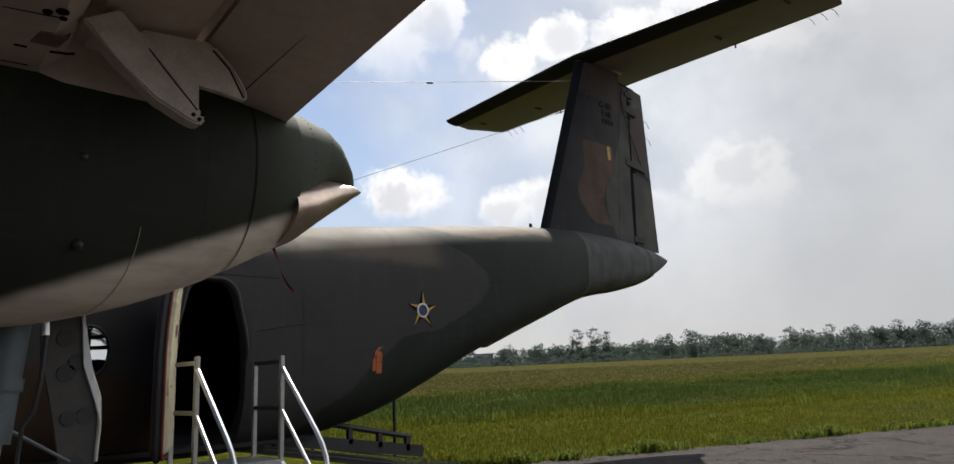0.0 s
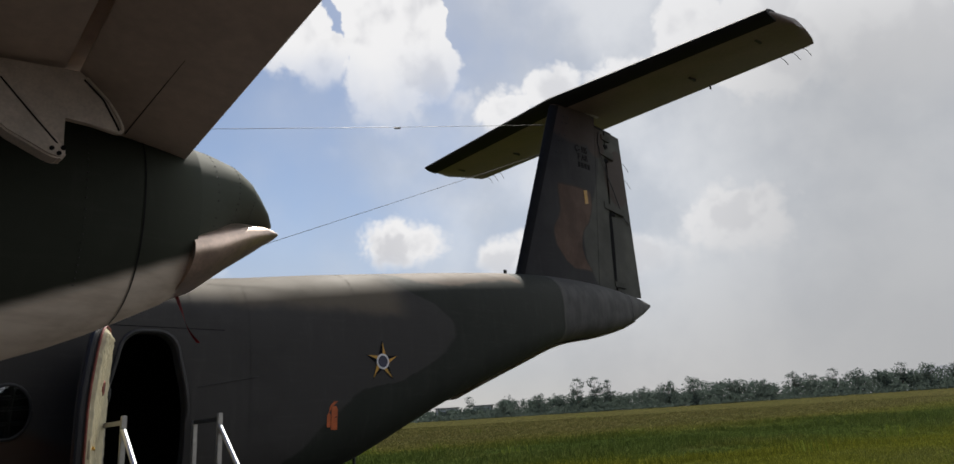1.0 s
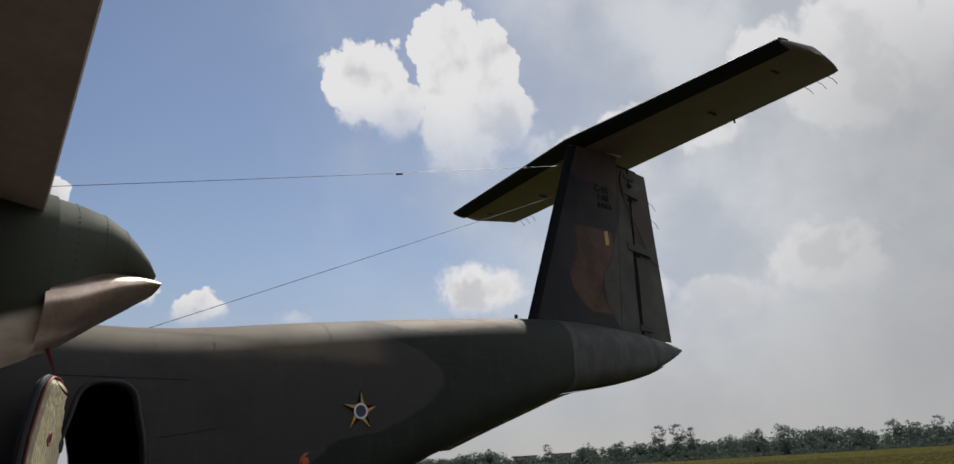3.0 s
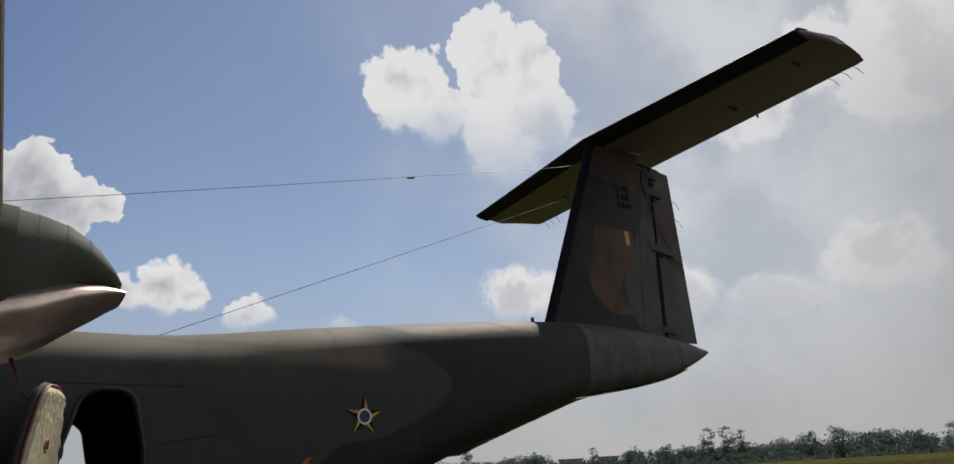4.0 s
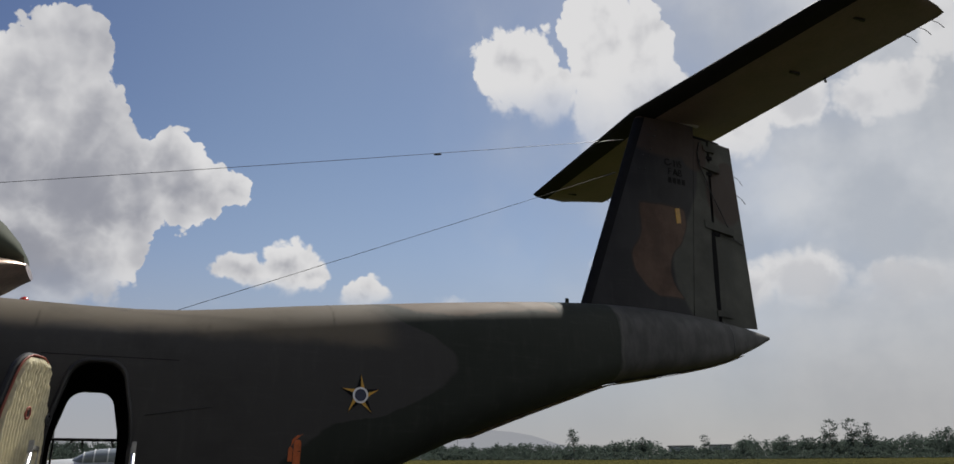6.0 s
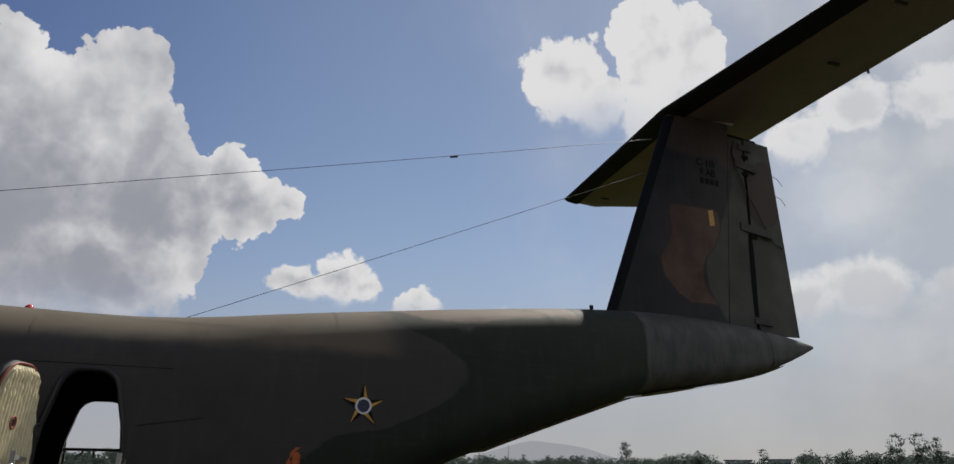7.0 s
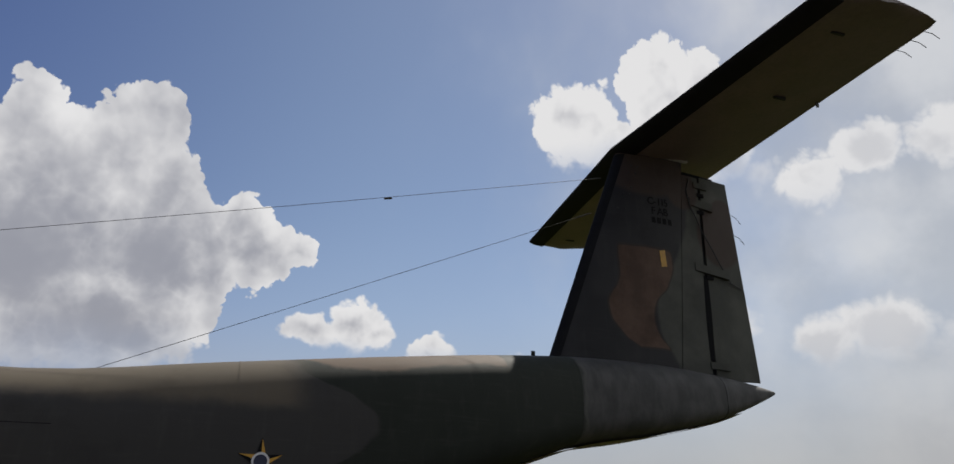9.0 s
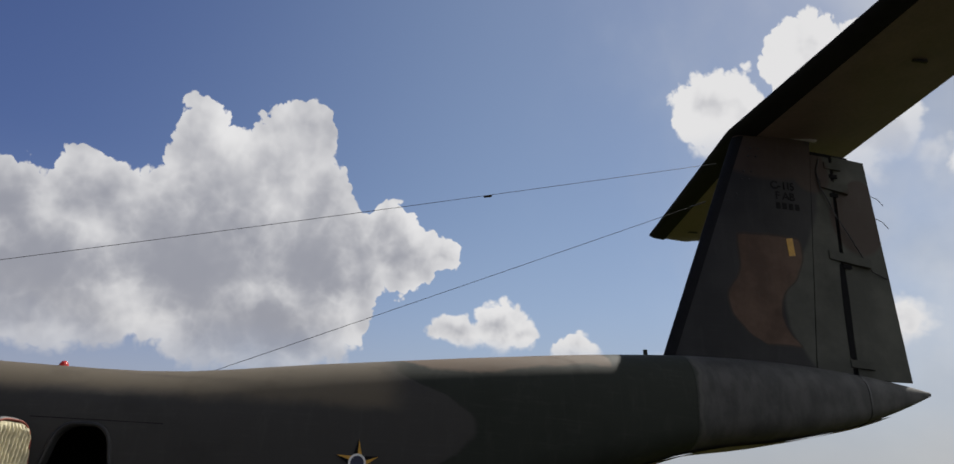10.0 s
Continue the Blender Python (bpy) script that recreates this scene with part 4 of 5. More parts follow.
# ---- main wheel leg below the nacelle ----
def build_main_gear(cy):
    leg = part("landing_gear", tube([(-9.655, cy, 2.15), (-9.725, cy, 1.35), (-9.73, cy, 1.3)], 0.105, 20), M_STEEL, plane, "blue-grey main landing gear leg")
    part("sliding_tube", tube([(-9.728, cy, 1.32), (-9.81, cy, 0.5)], 0.07, 16), M_ALU, leg)
    part("collar", tube([(-9.70, cy, 1.64), (-9.706, cy, 1.57)], 0.12, 20), M_STEEL, leg)
    part("axle", tube([(-9.81, cy - 0.4, 0.5), (-9.81, cy + 0.4, 0.5)], 0.05, 12), M_STEEL, leg)
    part("brake_hose", tube([(-9.53, cy - 0.1, 2.0), (-9.52, cy - 0.12, 1.85), (-9.53, cy - 0.12, 1.62), (-9.555, cy - 0.12, 1.45), (-9.60, cy - 0.11, 1.38), (-9.61, cy - 0.11, 1.2), (-9.64, cy - 0.1, 0.9)], 0.012, 8), M_BLACK, leg)
    part("hose_fitting", tube([(-9.53, cy - 0.1, 2.0), (-9.522, cy - 0.11, 1.86)], 0.022, 10), M_ALU, leg)
    part("drag_brace", tube([(-9.66, cy, 1.38), (-9.3, cy + 0.12, 1.16)], 0.010, 8), M_STEEL, leg)
    for side in (-0.25, 0.25):
        prof = [(0.24, -0.12), (0.40, -0.15), (0.46, -0.11), (0.475, 0), (0.46, 0.11), (0.40, 0.15), (0.24, 0.12)]
        rings = []
        for k in range(33):
            a = 2 * math.pi * k / 32
            rings.append([(-9.81 + r * math.cos(a), cy + side + w0, 0.476 + r * math.sin(a)) for r, w0 in prof])
        tyre = part("tyre", loft(rings, caps=False), M_TYRE, leg)
        part("rim", tube([(-9.81, cy + side - 0.11, 0.476), (-9.81, cy + side + 0.11, 0.476)], 0.25, 24), M_STEEL, tyre)
    # Door of the wheel bay with pressed lightening holes.
    out = [(-9.50, 2.06), (-9.28, 2.02), (-9.262, 1.9), (-9.245, 1.76), (-9.20, 1.62), (-9.165, 1.52), (-9.155, 1.36), (-9.165, 1.15), (-9.19, 0.98), (-9.33, 0.96), (-9.36, 1.2), (-9.42, 1.5), (-9.48, 1.75)]
    door = part("wheel_bay_door", prism(out, cy + 0.12, cy + 0.155), M_GEARDOOR, plane, "grey wheel bay door with pressed round holes")
    part("door_edge", tube([(-9.28, cy + 0.115, 2.0), (-9.262, cy + 0.115, 1.9), (-9.245, cy + 0.115, 1.76), (-9.20, cy + 0.115, 1.62), (-9.165, cy + 0.115, 1.52), (-9.155, cy + 0.115, 1.36), (-9.165, cy + 0.115, 1.15)], 0.012, 8), M_SEAL, door)
    # Return flange in white: the sky light it catches, put into its colour.
    part("skylit_flange", prism([(-9.285, 1.98), (-9.258, 1.9), (-9.20, 1.62), (-9.165, 1.50), (-9.158, 1.38), (-9.185, 1.48), (-9.235, 1.62), (-9.262, 1.70)], cy + 0.095, cy + 0.118), M_WHITE, door)
    # Flat discs, darker than the door: the shade inside the holes as colour.
    for x, z, r in ((-9.32, 1.40, 0.045), (-9.235, 1.41, 0.045), (-9.35, 1.66, 0.05), (-9.29, 1.72, 0.05), (-9.27, 1.14, 0.045), (-9.36, 1.86, 0.05)):
        part("pressed_hole", tube([(x, cy + 0.112, z), (x, cy + 0.119, z)], r, 20), M_HOLE, door)


M_GEARDOOR = plain("grey_door_paint", (0.045, 0.041, 0.036), 0.5, wear=0.3, scale=3)
M_HOLE = plain("recess_shade_colour", (0.03, 0.028, 0.026), 0.6, wear=0.2, scale=5)
build_main_gear(-4.65)


# ---- things on the fuselage ----
def on_side(x, z, out=0.004):
    return (x, -fus_y(x, z) - out, z)


def decal(name, outline, mat, out=0.004, parent=None, steps=1, fin=False):
    """A thin painted shape lying on the port side."""
    bm = bmesh.new()
    top = [bm.verts.new(on_side(x, z, out) if not fin else (x, -fin_half(x, z) - out, z)) for x, z in outline]
    low = [bm.verts.new(on_side(x, z, -0.004) if not fin else (x, -fin_half(x, z) + 0.004, z)) for x, z in outline]
    n = len(top)
    bm.faces.new(top), bm.faces.new(low[::-1])
    for i in range(n):
        bm.faces.new((top[i], top[(i + 1) % n], low[(i + 1) % n], low[i]))
    return part(name, bm, mat, parent or plane, smooth=0)


def circle(cx, cz, r, n=32):
    return [(cx + r * math.cos(2 * math.pi * k / n), cz + r * math.sin(2 * math.pi * k / n)) for k in range(n)]


def build_star(cx, cz, r):
    star = decal("star_emblem", circle(cx, cz, r * 0.40, 24), M_INK, 0.004)
    star["label"] = "yellow and blue five-pointed star emblem"
    q = 0.36
    for k in range(5):
        a = radians(90 + 72 * k)
        tip = (cx + r * math.cos(a), cz + r * math.sin(a))
        tip_out = (cx + r * 1.06 * math.cos(a), cz + r * 1.06 * math.sin(a))
        left = (cx + q * r * math.cos(a + radians(36)), cz + q * r * math.sin(a + radians(36)))
        right = (cx + q * r * math.cos(a - radians(36)), cz + q * r * math.sin(a - radians(36)))
        decal("star_point", [(cx, cz), right, tip], M_YELLOW, 0.009, star)
        decal("star_point", [(cx, cz), tip_out, left], M_INK, 0.008, star)
    decal("star_ring", circle(cx, cz, r * 0.40), M_WHITE, 0.012, star)
    decal("star_centre", circle(cx, cz, r * 0.30), M_BLUE, 0.015, star)


build_star(-4.385, 2.45, 0.245)


def build_extinguisher_mark(x, z):
    mark = decal("extinguisher_marking", [(x - 0.035, z), (x + 0.05, z), (x + 0.05, z + 0.24), (x + 0.03, z + 0.27), (x - 0.015, z + 0.27), (x - 0.035, z + 0.24)], M_ORANGE)
    mark["label"] = "orange painted fire extinguisher symbol"
    decal("marking_bottle", [(x - 0.095, z + 0.03), (x - 0.045, z + 0.03), (x - 0.045, z + 0.17), (x - 0.07, z + 0.20), (x - 0.095, z + 0.17)], M_ORANGE, 0.004, mark)
    decal("marking_hose", [(x - 0.07, z + 0.19), (x - 0.055, z + 0.27), (x + 0.0, z + 0.325), (x + 0.03, z + 0.32), (x + 0.06, z + 0.335), (x + 0.02, z + 0.30), (x - 0.03, z + 0.26)], M_ORANGE, 0.004, mark)


build_extinguisher_mark(-5.12, 1.64)

# Fin markings: a yellow bar, the type and service letters, the serial as bars.
decal("yellow_bar", [(2.15, 6.08), (2.265, 6.10), (2.245, 6.40), (2.135, 6.38)], M_YELLOW, 0.006, fin=True)["label"] = "small yellow bar"


def lettering(text, x, z, size, pitch):
    for ch in text:
        cu = bpy.data.curves.new("letter", "FONT")
        cu.body, cu.size, cu.extrude = ch, size, 0.003
        ob = new("letter", cu)
        me = bpy.data.meshes.new_from_object(ob.evaluated_get(bpy.context.evaluated_depsgraph_get()))
        bpy.data.objects.remove(ob)
        me.materials.clear()
        me.materials.append(M_LETTER)
        for v in me.vertices:
            u, h, t = v.co
            v.co = (x + u, -fin_half(x + u, z + h) - 0.006 + t, z + h)
        ob = new("letter", me)
        ob.parent = plane
        x += pitch * (0.6 if ch in "-1" else 1.0)


lettering("C-115", 1.96, 7.27, 0.20, 0.125)
lettering("FAB", 2.03, 7.08, 0.20, 0.125)
for k in range(4):
    x = 2.03 + 0.115 * k
    decal("serial_bar", [(x, 6.91), (x + 0.075, 6.91), (x + 0.075, 7.02), (x, 7.02)], M_LETTER, 0.006, fin=True)

# Seams, gutter and rim of the doorway.
for x in (-7.95, -6.85, -6.2, -4.72):
    part("skin_seam", loft([fus_ring(x, -0.003), fus_ring(x + 0.012, -0.003)], caps=False), M_FUS, plane)
part("rain_gutter", tube([on_side(x, 2.745, -0.003) for x in np.linspace(-7.85, -6.5, 14)], 0.005, 6), M_INK, plane)
part("scratch_line", tube([on_side(lerp(-6.78, -6.1, k / 6), lerp(2.14, 2.25, k / 6), 0.0) for k in range(7)], 0.006, 6), M_BLACK, plane)
for side, dx, hw in ((-1, DOOR_X, DOOR_HW), (1, FAR_DOOR_X, FAR_DOOR_HW)):
    outline = door_outline(dx, DOOR_Z0, DOOR_Z1, hw, 0.02)
    outline.append(outline[0])
    part("door_seal", tube([(x, side * (fus_y(x, z) + 0.004), z) for x, z in outline], 0.022, 8), M_BLACK, plane, "black rubber door seal")


def build_door_leaf(side):
    """The open cabin door: camouflaged skin outside, cream quilted lining inside."""
    turn, wide, z0, z1 = radians(25), 0.77, 0.93, 2.65
    hx, hy = (DOOR_X - DOOR_HW if side < 0 else FAR_DOOR_X - FAR_DOOR_HW) - 0.03, side * 1.79
    ahead = Vector((-math.sin(turn), side * math.cos(turn), 0))
    face = Vector((math.cos(turn), side * math.sin(turn), 0))

    def at(u, z, d):
        lean = 0.10 * max(0.0, (z - 1.7)) ** 2
        p = Vector((hx, hy, 0)) + ahead * u + face * (d + lean * 0.6)
        return (p.x, p.y, z)

    shape = [(u - (DOOR_X - DOOR_HW), z) for u, z in door_outline(DOOR_X, z0, z1, DOOR_HW)]
    leaf = part("cabin_door", loft([[at(u, z, -0.10) for u, z in shape], [at(u, z, -0.005) for u, z in shape]]), M_FUS, plane, "open cabin door with cream quilted lining")
    # Lining: ribs that run up the leaf, with a loose, crumpled skin.
    bm = bmesh.new()
    rows, cols = 80, 190

    def span(z):
        xs = []
        for (ua, za), (ub, zb) in zip(shape, shape[1:] + shape[:1]):
            if (za - z) * (zb - z) < 0:
                xs.append(ua + (ub - ua) * (z - za) / (zb - za))
        return (min(xs) + 0.02, max(xs) - 0.02) if len(xs) > 1 else (0.3, 0.4)

    grid = []
    for i in range(rows + 1):
        z = lerp(z0 + 0.03, z1 - 0.02, i / rows)
        a, b = span(z)
        row = []
        for j in range(cols + 1):
            u = lerp(a, b, j / cols)
            rib = abs(math.sin(math.pi * u / 0.046)) ** 0.6
            crumple = (noise.noise((u * 16, z * 16, side)) * 0.010 + noise.noise((u * 50, z * 34, 3)) * 0.010) * (0.4 + 1.1 * max(0.0, (z - 1.9) / 0.8))
            rim = min(1.0, min(j, cols - j, rows - i, i) / 3)
            row.append(bm.verts.new(at(u, z, 0.004 + (0.036 * rib + crumple + 0.006) * rim)))
        grid.append(row)
    for p, q in zip(grid, grid[1:]):
        for j in range(cols):
            bm.faces.new((p[j], p[j + 1], q[j + 1], q[j]))
    part("quilted_lining", bm, M_QUILT, leaf, "cream quilted lining", smooth=60)
    edge = [at(u, z, 0.002) for u, z in shape] + [at(*shape[0], 0.002)]
    part("edge_trim", tube(edge, 0.012, 6), M_TRIM, leaf, "red-brown edge trim")
    back = [at(u, z, -0.05) for u, z in shape] + [at(*shape[0], -0.05)]
    part("rubber_seal", tube(back, 0.03, 8), M_BLACK, leaf, "black rubber seal")
    for u, z in ((0.40, 2.10), (0.035, 2.06)):
        ring = [at(u + 0.035 * math.cos(a), z + 0.055 * math.sin(a), 0.045) for a in (2 * math.pi * k / 16 for k in range(17))]
        part("latch_ring", tube(ring, 0.012, 8), M_TRIM if u > 0.2 else M_BLACK, leaf, "red latch ring" if u > 0.2 else "dark latch ring")
        part("latch_slot", tube([at(u, z - 0.03, 0.045), at(u, z + 0.03, 0.045)], 0.014, 8), M_BLACK, leaf)
    lever = [at(u, z, 0.03) for u, z in ((0.50, 1.50), (0.74, 1.50), (0.74, 1.64), (0.50, 1.64), (0.50, 1.50))]
    part("handle_frame", tube(lever, 0.012, 6), M_QUILT, leaf)
    part("handle", tube([at(0.55, 1.57, 0.035), at(0.68, 1.58, 0.045)], 0.014, 8), M_YELLOW, leaf, "yellow door handle")


M_TRIM = plain("red_brown_trim", (0.22, 0.05, 0.03), 0.6, wear=0.25, scale=20)
build_door_leaf(-1)
build_door_leaf(1)
part("safety_bar", tube([(-7.90, 1.70, 2.0), (-7.0, 1.70, 2.0)], 0.022, 10), M_BLACK, plane, "black bar across the far doorway")
part("bar_post", tube([(-7.84, 1.66, 0.95), (-7.84, 1.66, 2.0)], 0.014, 8), M_BLACK, plane)
for x, d in ((-7.60, 0.10), (-7.50, -0.03), (-7.12, -0.05)):
    bm = loft([[(x, 1.69, 2.0), (x + 0.025, 1.69, 2.0), (x + 0.025, 1.70, 2.0), (x, 1.70, 2.0)], [(x - d * 0.6, 1.69, 1.93), (x - d * 0.6 + 0.03, 1.69, 1.93), (x - d * 0.6 + 0.03, 1.70, 1.93), (x - d * 0.6, 1.70, 1.93)], [(x - d, 1.69, 1.88), (x - d + 0.008, 1.69, 1.88), (x - d + 0.008, 1.70, 1.88), (x - d, 1.70, 1.88)]])
    part("warning_ribbon", bm, M_BLACK, plane)


def glass():
    n = material("window_glass", 0.04, 0, 0.5)
    n.bsdf.inputs["Transmission Weight"].default_value = 1.0
    n.bsdf.inputs["IOR"].default_value = 1.15
    return finish(n, (0.75, 0.78, 0.78))


M_GLASS = glass()


def build_porthole(x, z, r, ru):
    y = -fus_y(x, z)
    ring = [(x + ru * math.cos(a), y - 0.004, z + r * math.sin(a)) for a in (2 * math.pi * k / 32 for k in range(33))]
    rim = part("porthole", tube(ring, 0.018, 8), M_BLACK, plane, "round domed cabin window")
    rings = []
    for k in range(7):
        u = k / 6
        rr, out = math.cos(u * math.pi / 2 * 0.97), 0.08 * math.sin(u * math.pi / 2)
        rings.append([(x + ru * rr * math.cos(a), y - out, z + r * rr * math.sin(a)) for a in (2 * math.pi * j / 32 for j in range(32))])
    dome = part("glass_dome", loft(rings, caps=False), M_GLASS, rim)
    dome.visible_shadow = False
    for dz in (-0.09, 0.03, 0.12):
        part("inner_bar", tube([(x - 0.3, -1.42, z + dz), (x + 0.3, -1.42, z + dz + 0.02)], 0.018, 6), M_BLACK, rim)
    for dx in (-0.06, 0.07):
        part("inner_bar", tube([(x + dx, -1.42, z - 0.3), (x + dx + 0.02, -1.42, z + 0.3)], 0.018, 6), M_BLACK, rim)
    # Dark panel added to block daylight from the far doorway in the lower window.
    part("daylight_blocker", box(x - 0.4, x + 0.55, -1.40, -1.36, z - 0.6, z - 0.07), M_DARK, rim)


build_porthole(-8.48, 1.93, 0.235, 0.185)

# Beacon, aerial wires and the ribbon on the exhaust.
bm = tube([(-8.31, 0, 3.42), (-8.31, 0, 3.575)], 0.075, 16)
beacon = part("beacon_base", bm, M_BLACK, plane)
rings = [[(-8.31 + 0.065 * math.cos(u) * math.cos(a), 0.065 * math.cos(u) * math.sin(a), 3.575 + 0.09 * math.sin(u)) for a in (2 * math.pi * k / 16 for k in range(16))] for u in np.linspace(0, 1.45, 6)]
part("beacon_lens", loft(rings), M_LAMP, beacon, "red beacon lens")


def build_wire(a, b, sag, name="aerial_wire"):
    pts = [Vector(a).lerp(Vector(b), k / 24) - Vector((0, 0, sag * 4 * (k / 24) * (1 - k / 24))) for k in range(25)]
    return part(name, tube(pts, 0.004, 6), M_WIRE, plane, "thin steel aerial wire")


top_wire = build_wire((1.02, -0.06, 7.66), (-12.4, -0.08, 4.2), 0.03)
part("wire_joint", tube([(-2.71, -0.065, 6.655), (-2.83, -0.065, 6.625)], 0.018, 8), M_WIRE, top_wire)
part("wire_insulator", tube([(1.10, -0.06, 7.68), (0.85, -0.062, 7.612)], 0.012, 8), M_WIRE, top_wire)
part("aerial_post", tube([(-12.4, -0.08, 3.4), (-12.4, -0.08, 4.22)], 0.03, 10, 0.015), M_BLACK, plane)
low_wire = build_wire((0.80, -0.12, 6.91), (-7.05, 0.34, 3.47), 0.01)
part("wire_insulator", tube([(0.82, -0.12, 6.92), (0.55, -0.105, 6.80)], 0.011, 8), M_WIRE, low_wire)

bm = bmesh.new()
rows = []
for k in range(9):
    u = k / 8
    cx, cz = -8.27 + 0.15 * u ** 1.5 + 0.01 * math.sin(6 * u), 2.43 - 0.28 * u
    hw = 0.013
    rows.append([(cx - hw * math.cos(u * 2), -4.95 - hw * math.sin(u * 2), cz), (cx + hw * math.cos(u * 2), -4.95 + hw * math.sin(u * 2), cz)])
rib = loft(rows, close=False)
bmesh.ops.solidify(rib, geom=rib.faces[:], thickness=0.003)
part("warning_ribbon", rib, M_RED, plane, "red fabric warning ribbon")


# ---- cargo ramp ----
def build_ramp():
    def zr(x):
        return 0.88 - 0.185 * (x + 6.3)
    top = [(-6.5, zr(-6.5)), (-2.3, 0.04), (-2.2, 0.0), (-2.35, 0.0), (-6.5, zr(-6.5) - 0.12)]
    ramp = part("cargo_ramp", prism(top, -1.2, 1.2), M_BLACK, plane, "lowered black cargo ramp")
    for y in (-1.24, 1.24):
        beam = part("ramp_side_beam", prism([(-6.3, zr(-6.3) + 0.13), (-4.1, zr(-4.1) + 0.20), (-4.1, zr(-4.1) + 0.05), (-6.3, zr(-6.3) - 0.02)], y - 0.03, y + 0.03), M_BLACK, ramp)
        part("ramp_rail", tube([(-5.95, y, zr(-5.95) + 0.32), (-5.3, y, 1.0), (-4.3, y, 0.80)], 0.035, 8), M_BLACK, beam)
        for x in (-5.75, -5.25, -4.8, -4.35):
            part("rail_post", box(x - 0.035, x + 0.035, y - 0.03, y + 0.03, zr(x) + 0.1, 0.80 + (-4.3 - x) * 0.2, 0.005), M_BLACK, beam)
        part("ramp_strut", tube([(-4.42, y * 0.86, 1.55), (-4.42, y * 0.86, zr(-4.42))], 0.022, 8), M_BLACK, ramp)
    for k in range(3):
        part("ramp_rib", prism([(-6.4, zr(-6.4) + 0.02 - 0.04 * k), (-3.4, zr(-3.4) + 0.02 - 0.04 * k), (-3.4, zr(-3.4) + 0.0 - 0.04 * k), (-6.4, zr(-6.4) - 0.0 - 0.04 * k)], -1.225, -1.2), M_STEEL2, ramp)


M_STEEL2 = plain("grey_metal_edge", (0.10, 0.10, 0.10), 0.45, 0.4, wear=0.25)
build_ramp()


# ---- boarding stairs ----
def build_stairs():
    st = thing("boarding_stairs", "aluminium boarding stairs with tubular handrails beside the open door", "stairs", at=(-7.285, -2.6, 0))
    off = Vector((7.285, 2.6, 0))

    def put(name, bm, mat, parent=st, label=""):
        bmesh.ops.translate(bm, verts=bm.verts, vec=off)
        return part(name, bm, mat, parent, label)

    x0, x1, yi, yo, zp = -7.72, -6.85, -1.87, -2.45, 0.83
    put("platform", box(x0 - 0.02, x1 + 0.02, yo - 0.03, yi + 0.02, zp - 0.06, zp, 0.006), M_TREAD)
    for k, z in enumerate((0.62, 0.415, 0.21)):
        put("tread", box(x0 + 0.03, x1 - 0.03, yo - 0.30 * (k + 1) - 0.02, yo - 0.30 * k - 0.02, z - 0.04, z, 0.006), M_TREAD)
    for x in (x0, x1):
        put("stringer", loft([[(x - 0.02, yo, zp), (x + 0.02, yo, zp), (x + 0.02, yo, zp - 0.16), (x - 0.02, yo, zp - 0.16)], [(x - 0.02, yo - 1.0, 0.12), (x + 0.02, yo - 1.0, 0.12), (x + 0.02, yo - 1.0, 0.0), (x - 0.02, yo - 1.0, 0.0)]]), M_ALU)
        for y, z1 in ((yi, 1.80), (yo, 1.84)):
            put("post", box(x - 0.022, x + 0.022, y - 0.022, y + 0.022, 0.0, z1, 0.004), M_POST, label="brushed aluminium post")
        inner = M_POST if x == x0 else M_BLACK
        put("top_rail", box(x - 0.02, x + 0.02, yo, yi, 1.76, 1.80, 0.004), inner)
        put("mid_rail", box(x - 0.02, x + 0.02, yo, yi, 1.30, 1.34, 0.004), inner)
        bend = [(x, yo, 1.72), (x, yo - 0.03, 1.70), (x, -3.12, 1.11), (x, -3.22, 1.00), (x, -3.29, 0.88), (x, -3.32, 0.75), (x, -3.33, 0.55), (x, -3.33, 0.1)]
        put("handrail", tube(bend, 0.024, 12), M_ALU, label="shiny aluminium handrail")
        put("lower_handrail", tube([(x, yo, 1.30), (x, yo - 0.03, 1.28), (x, -3.10, 0.70), (x, -3.33, 0.52)], 0.02, 12), M_ALU, label="shiny aluminium handrail")


M_TREAD = plain("ribbed_aluminium", (0.42, 0.42, 0.41), 0.45, 0.7, wear=0.2, scale=16)
M_POST = plain("brushed_aluminium", (0.40, 0.39, 0.36), 0.45, 0.6, wear=0.15, scale=16)
build_stairs()


